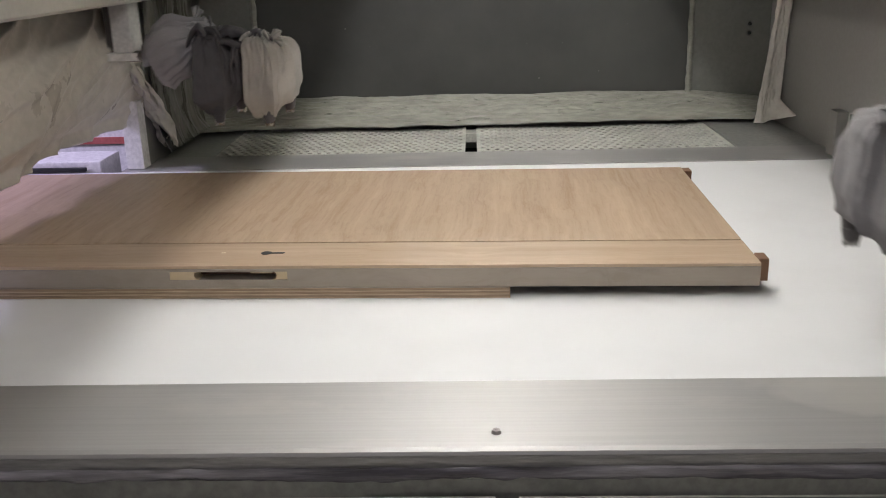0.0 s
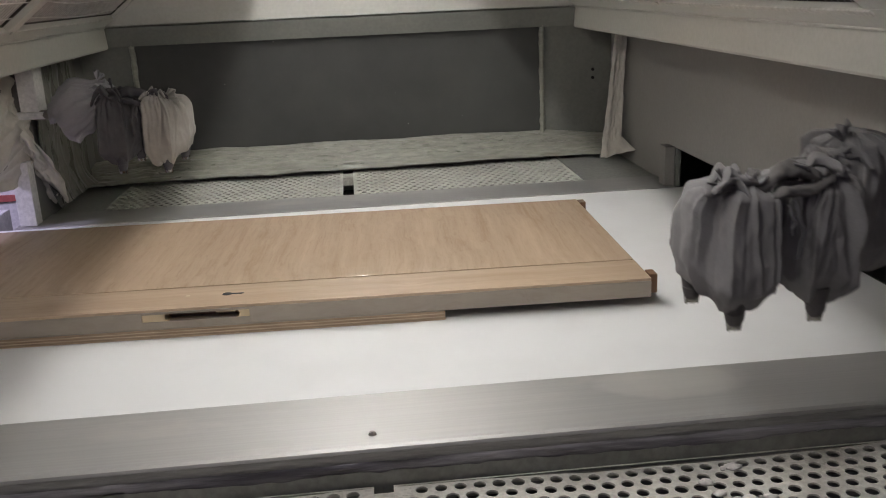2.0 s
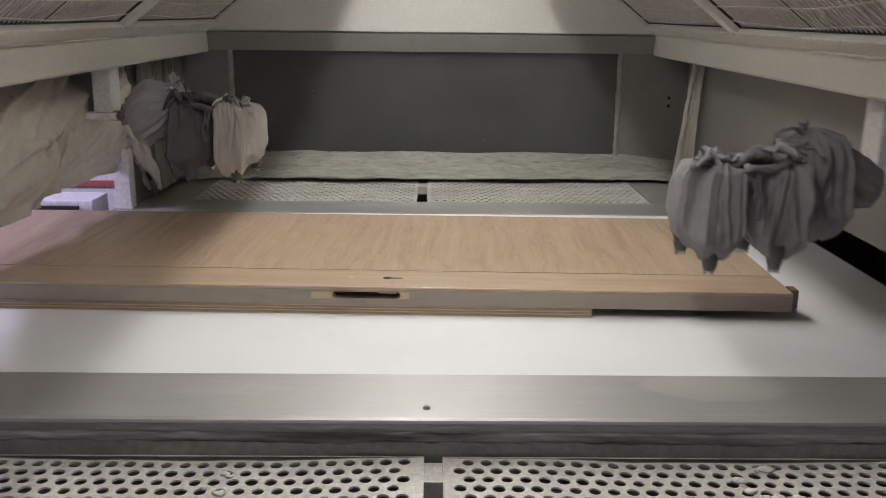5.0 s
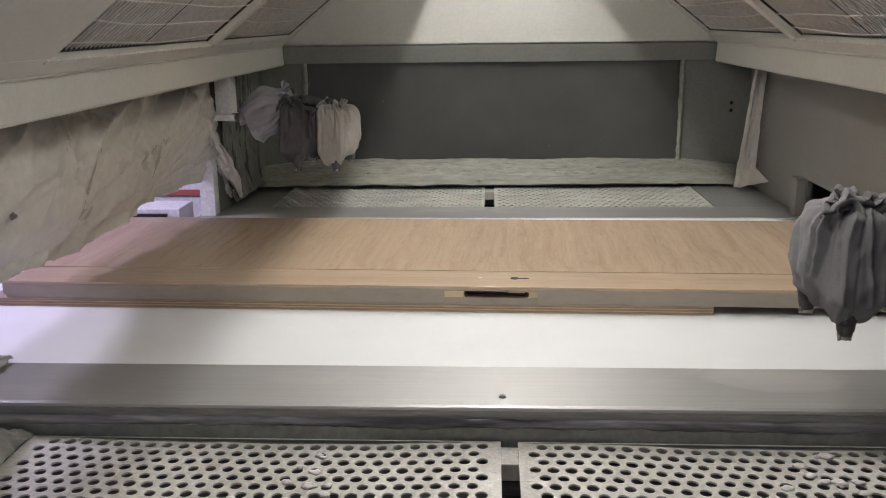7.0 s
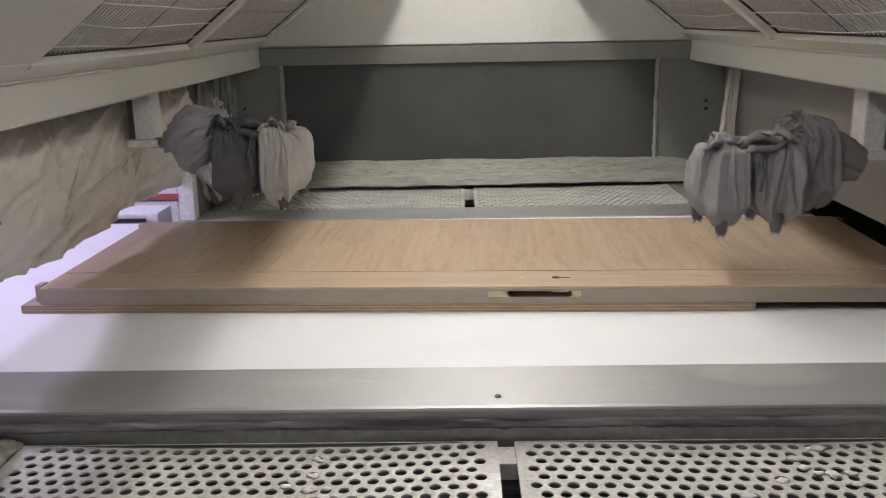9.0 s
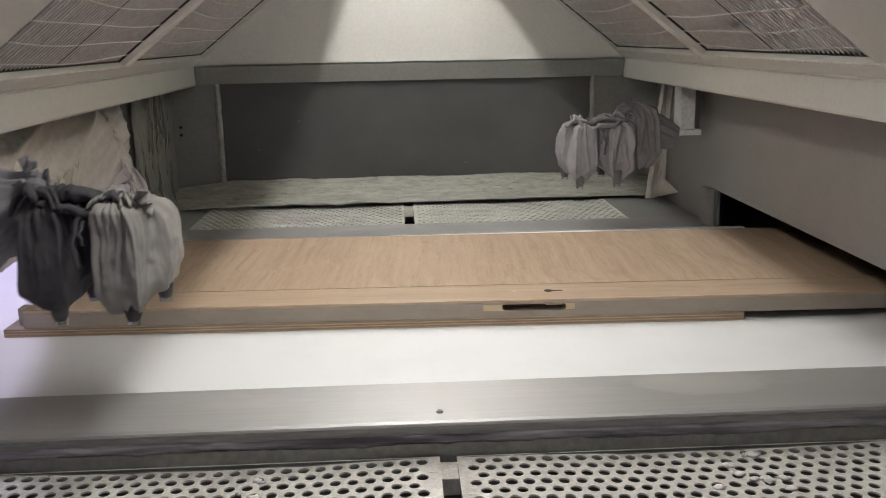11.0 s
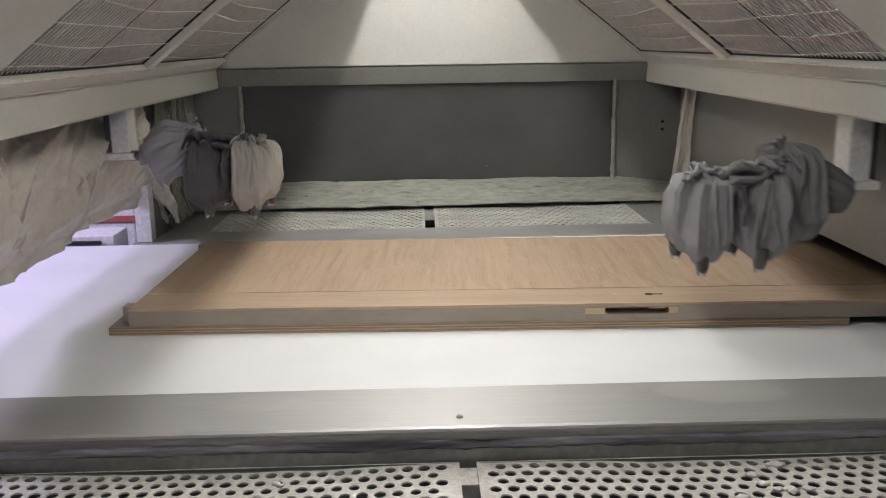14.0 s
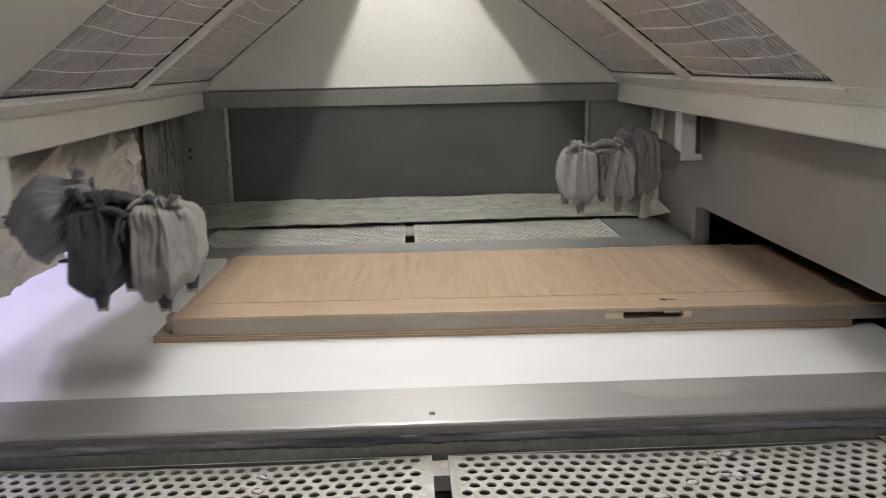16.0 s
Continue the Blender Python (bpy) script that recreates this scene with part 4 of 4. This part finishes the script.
def gun(parent, x, y, z, side, fabric, wrap, seed, wide=1.0, taper=1.0):
    """One cloth-covered gun; side is +1 when its pole lies towards +x."""
    bm = cloth_cover(x + side * 0.002, y + 0.036, z + 0.200, z + 0.021, (x + side * 0.012, y + 0.022), side, wide, 1.0, taper, int(seed * 10))
    part("cloth_cover", bm, fabric, parent, "", True)
    knots(parent, x + side * 0.010, y + 0.026, z + 0.196, 0.044 * wide, side, fabric, wrap, int(seed * 10))
    tuft(parent, (x - side * 0.012, y + 0.016, z + 0.198), (-side * 0.9, -0.25, 0.25), 0.038 * wide, 1.5, fabric, seed)
    tuft(parent, (x + side * 0.016, y + 0.010, z + 0.200), (side * 0.3, -0.6, 0.55), 0.026 * wide, 1.6, fabric, seed + 4.0)
    nozzle(parent, x, y, z, NOZZLE, wrap)
    nozzle(parent, x - side * 0.036, y + 0.066, z + 0.020, NOZZLE, wrap)


def carriage(name, side, colours, label):
    """Pole, plate, arm and two wrapped guns; the first nozzle tip stands at the origin."""
    c = empty(name, label=label, category="spray gun", group="spray gun carriages")
    a, b, p, wrap = colours
    gun(c, 0, 0, 0, side, a, wrap, 2.3 + side)
    gun(c, side * 0.118, 0.004, 0.003, side, b, wrap, 5.1 + side, 1.05, 0.78)
    # twisted rolls of cloth from knot to knot
    for i, (y0, z0, rr) in enumerate(((0.004, 0.196, 0.015), (0.026, 0.204, 0.012), (-0.014, 0.190, 0.010))):
        bm = roll_of_cloth((side * (0.018 + 0.01 * i), y0, z0), (side * (0.112 + 0.008 * i), y0 + 0.012, z0 + 0.012), rr, 0.010 - 0.006 * i, 11.0 * i + side)
        part("twisted_roll", bm, wrap if i != 1 else b, c, "twisted roll of tied cloth", True)
    # pouch over the arm joint
    X = side
    low = 0.050 if side < 0 else 0.052

    def pouch(u, v):
        ang = 2 * math.pi * u
        r = np.interp(v, [0, 0.12, 0.55, 0.85, 1.0], [0.014, 0.034, 0.066, 0.060, 0.046]) * (1.0 if side < 0 else 0.62)
        crease = abs(fbm(math.cos(ang) * 1.8 + side * 3, math.sin(ang) * 1.8, v * 0.9, 2)) + 0.5 * abs(fbm(math.cos(ang) * 4.5, math.sin(ang) * 4.5 + side, v * 1.6, 1))
        r *= 1.08 - (0.66 - 0.44 * v) * crease + 0.10 * fbm(u * 3, v * 4, 2.0, 2)
        flat = 1 + 0.22 * abs(math.sin(ang)) * v
        return (X * ((0.122 if side < 0 else 0.140) + (0.160 if side < 0 else 0.185) * v) + 0.35 * r * math.sin(ang) * X * v, 0.055 + 0.030 * v + 0.85 * r * math.cos(ang), 0.214 - low * v - 0.020 * v * v + r * flat * math.sin(ang))

    if side > 0:
        part("cloth_bag", cloth_cover(0.212, 0.090, 0.252, 0.050, (0.190, 0.070), side, 1.18, 0.95, 0.92, 83), p, c, "baggy grey cloth over the gun bracket", True)
    bm = sheet(96, 40, pouch)
    part("arm_pouch", bm, p, c, "", True)
    knots(c, X * 0.150, 0.060, 0.222, 0.036, side, p, b, 77 + int(side))
    tuft(c, (X * 0.165, 0.050, 0.245), (-X * 0.35, -0.1, 0.8), 0.030, 1.3, p, 21.0 + side)
    # sleeve running out to the pole
    bm = bmesh.new()

    def sleeve(u, v):
        ang = 2 * math.pi * u
        x = X * (0.255 + 0.070 * v)
        r = 0.024 + 0.004 * v + 0.007 * fbm(math.cos(ang) * 2 + side, math.sin(ang) * 2, v * 5)
        return (x, 0.075 + 0.07 * v + r * math.cos(ang), (0.155 if side > 0 else 0.168) - 0.012 * v + 0.95 * r * math.sin(ang))

    part("arm_sleeve", sheet(40, 24, sleeve), p, c, "cloth sleeve over the arm", True)
    bm = tube(bmesh.new(), (X * 0.20, 0.08, 0.155), (X * 0.39, 0.21, 0.146), 0.014, 12)
    part("arm", bm, NOZZLE, c)
    part("bracket_plate", box(min(X * 0.350, X * 0.436), max(X * 0.350, X * 0.436), 0.17, 0.26, 0.138, 0.157, 0.002), WHITE, c, "white bracket plate")
    part("slide_block", box(min(X * 0.418, X * 0.436), max(X * 0.418, X * 0.436), 0.19, 0.255, 0.158, 0.78, 0.003), CLOTH_DUSK, c, "dark slide block")
    part("pole", box(min(X * 0.366, X * 0.415), max(X * 0.366, X * 0.415), 0.176, 0.25, 0.1575, 0.78, 0.003), WHITE, c, "white square pole")
    # loose tie cords between the covers
    for x0, z0, z1, sway, rad in ((0.060, 0.186, 0.108, 0.010, 0.0038), (0.052, 0.180, 0.142, 0.006, 0.0030)):

        def cord(u, v):
            a = 2 * math.pi * v
            return (X * (x0 + sway * math.sin(2.6 * u) + 0.0015 * math.sin(u * 15)) + rad * math.cos(a), -0.030 - 0.010 * math.sin(2.4 * u) + rad * math.sin(a), z0 + (z1 - z0) * u)

        part("tie_cord", sheet(20, 8, cord), CLOTH_DARK, c, "dark tie cord", True)
    return c


GUN_WEST = carriage("spray_gun_carriage", -1, (CLOTH_PALE, CLOTH_DARK, CLOTH_MID, CLOTH_DARK), "spray gun carriage wrapped in pale and dark grey cloth")
GUN_EAST = carriage("spray_gun_carriage", 1, (CLOTH, CLOTH, CLOTH, CLOTH_DUSK), "spray gun carriage wrapped in dusty mid grey cloth")


def gun_pose(side, t):
    if side < 0:
        return pose(-0.493, 1.876 + 0.733 * math.sin(2 * math.pi * (t - 1.552) / 2.451), 0.177)
    return pose(0.506, 1.992 + 0.824 * math.sin(2 * math.pi * (t - 0.304) / 2.458), 0.153)


def motions():
    for side, ob in ((-1, GUN_WEST), (1, GUN_EAST)):
        walk(ob, [(k * 0.1, gun_pose(side, k * 0.1)) for k in range(161)])
    for ob in (DOOR, BOARD):
        walk(ob, [(0.0, door_pose(0.0)), (8.0, door_pose(8.0)), (16.0, door_pose(16.0))])


motions()
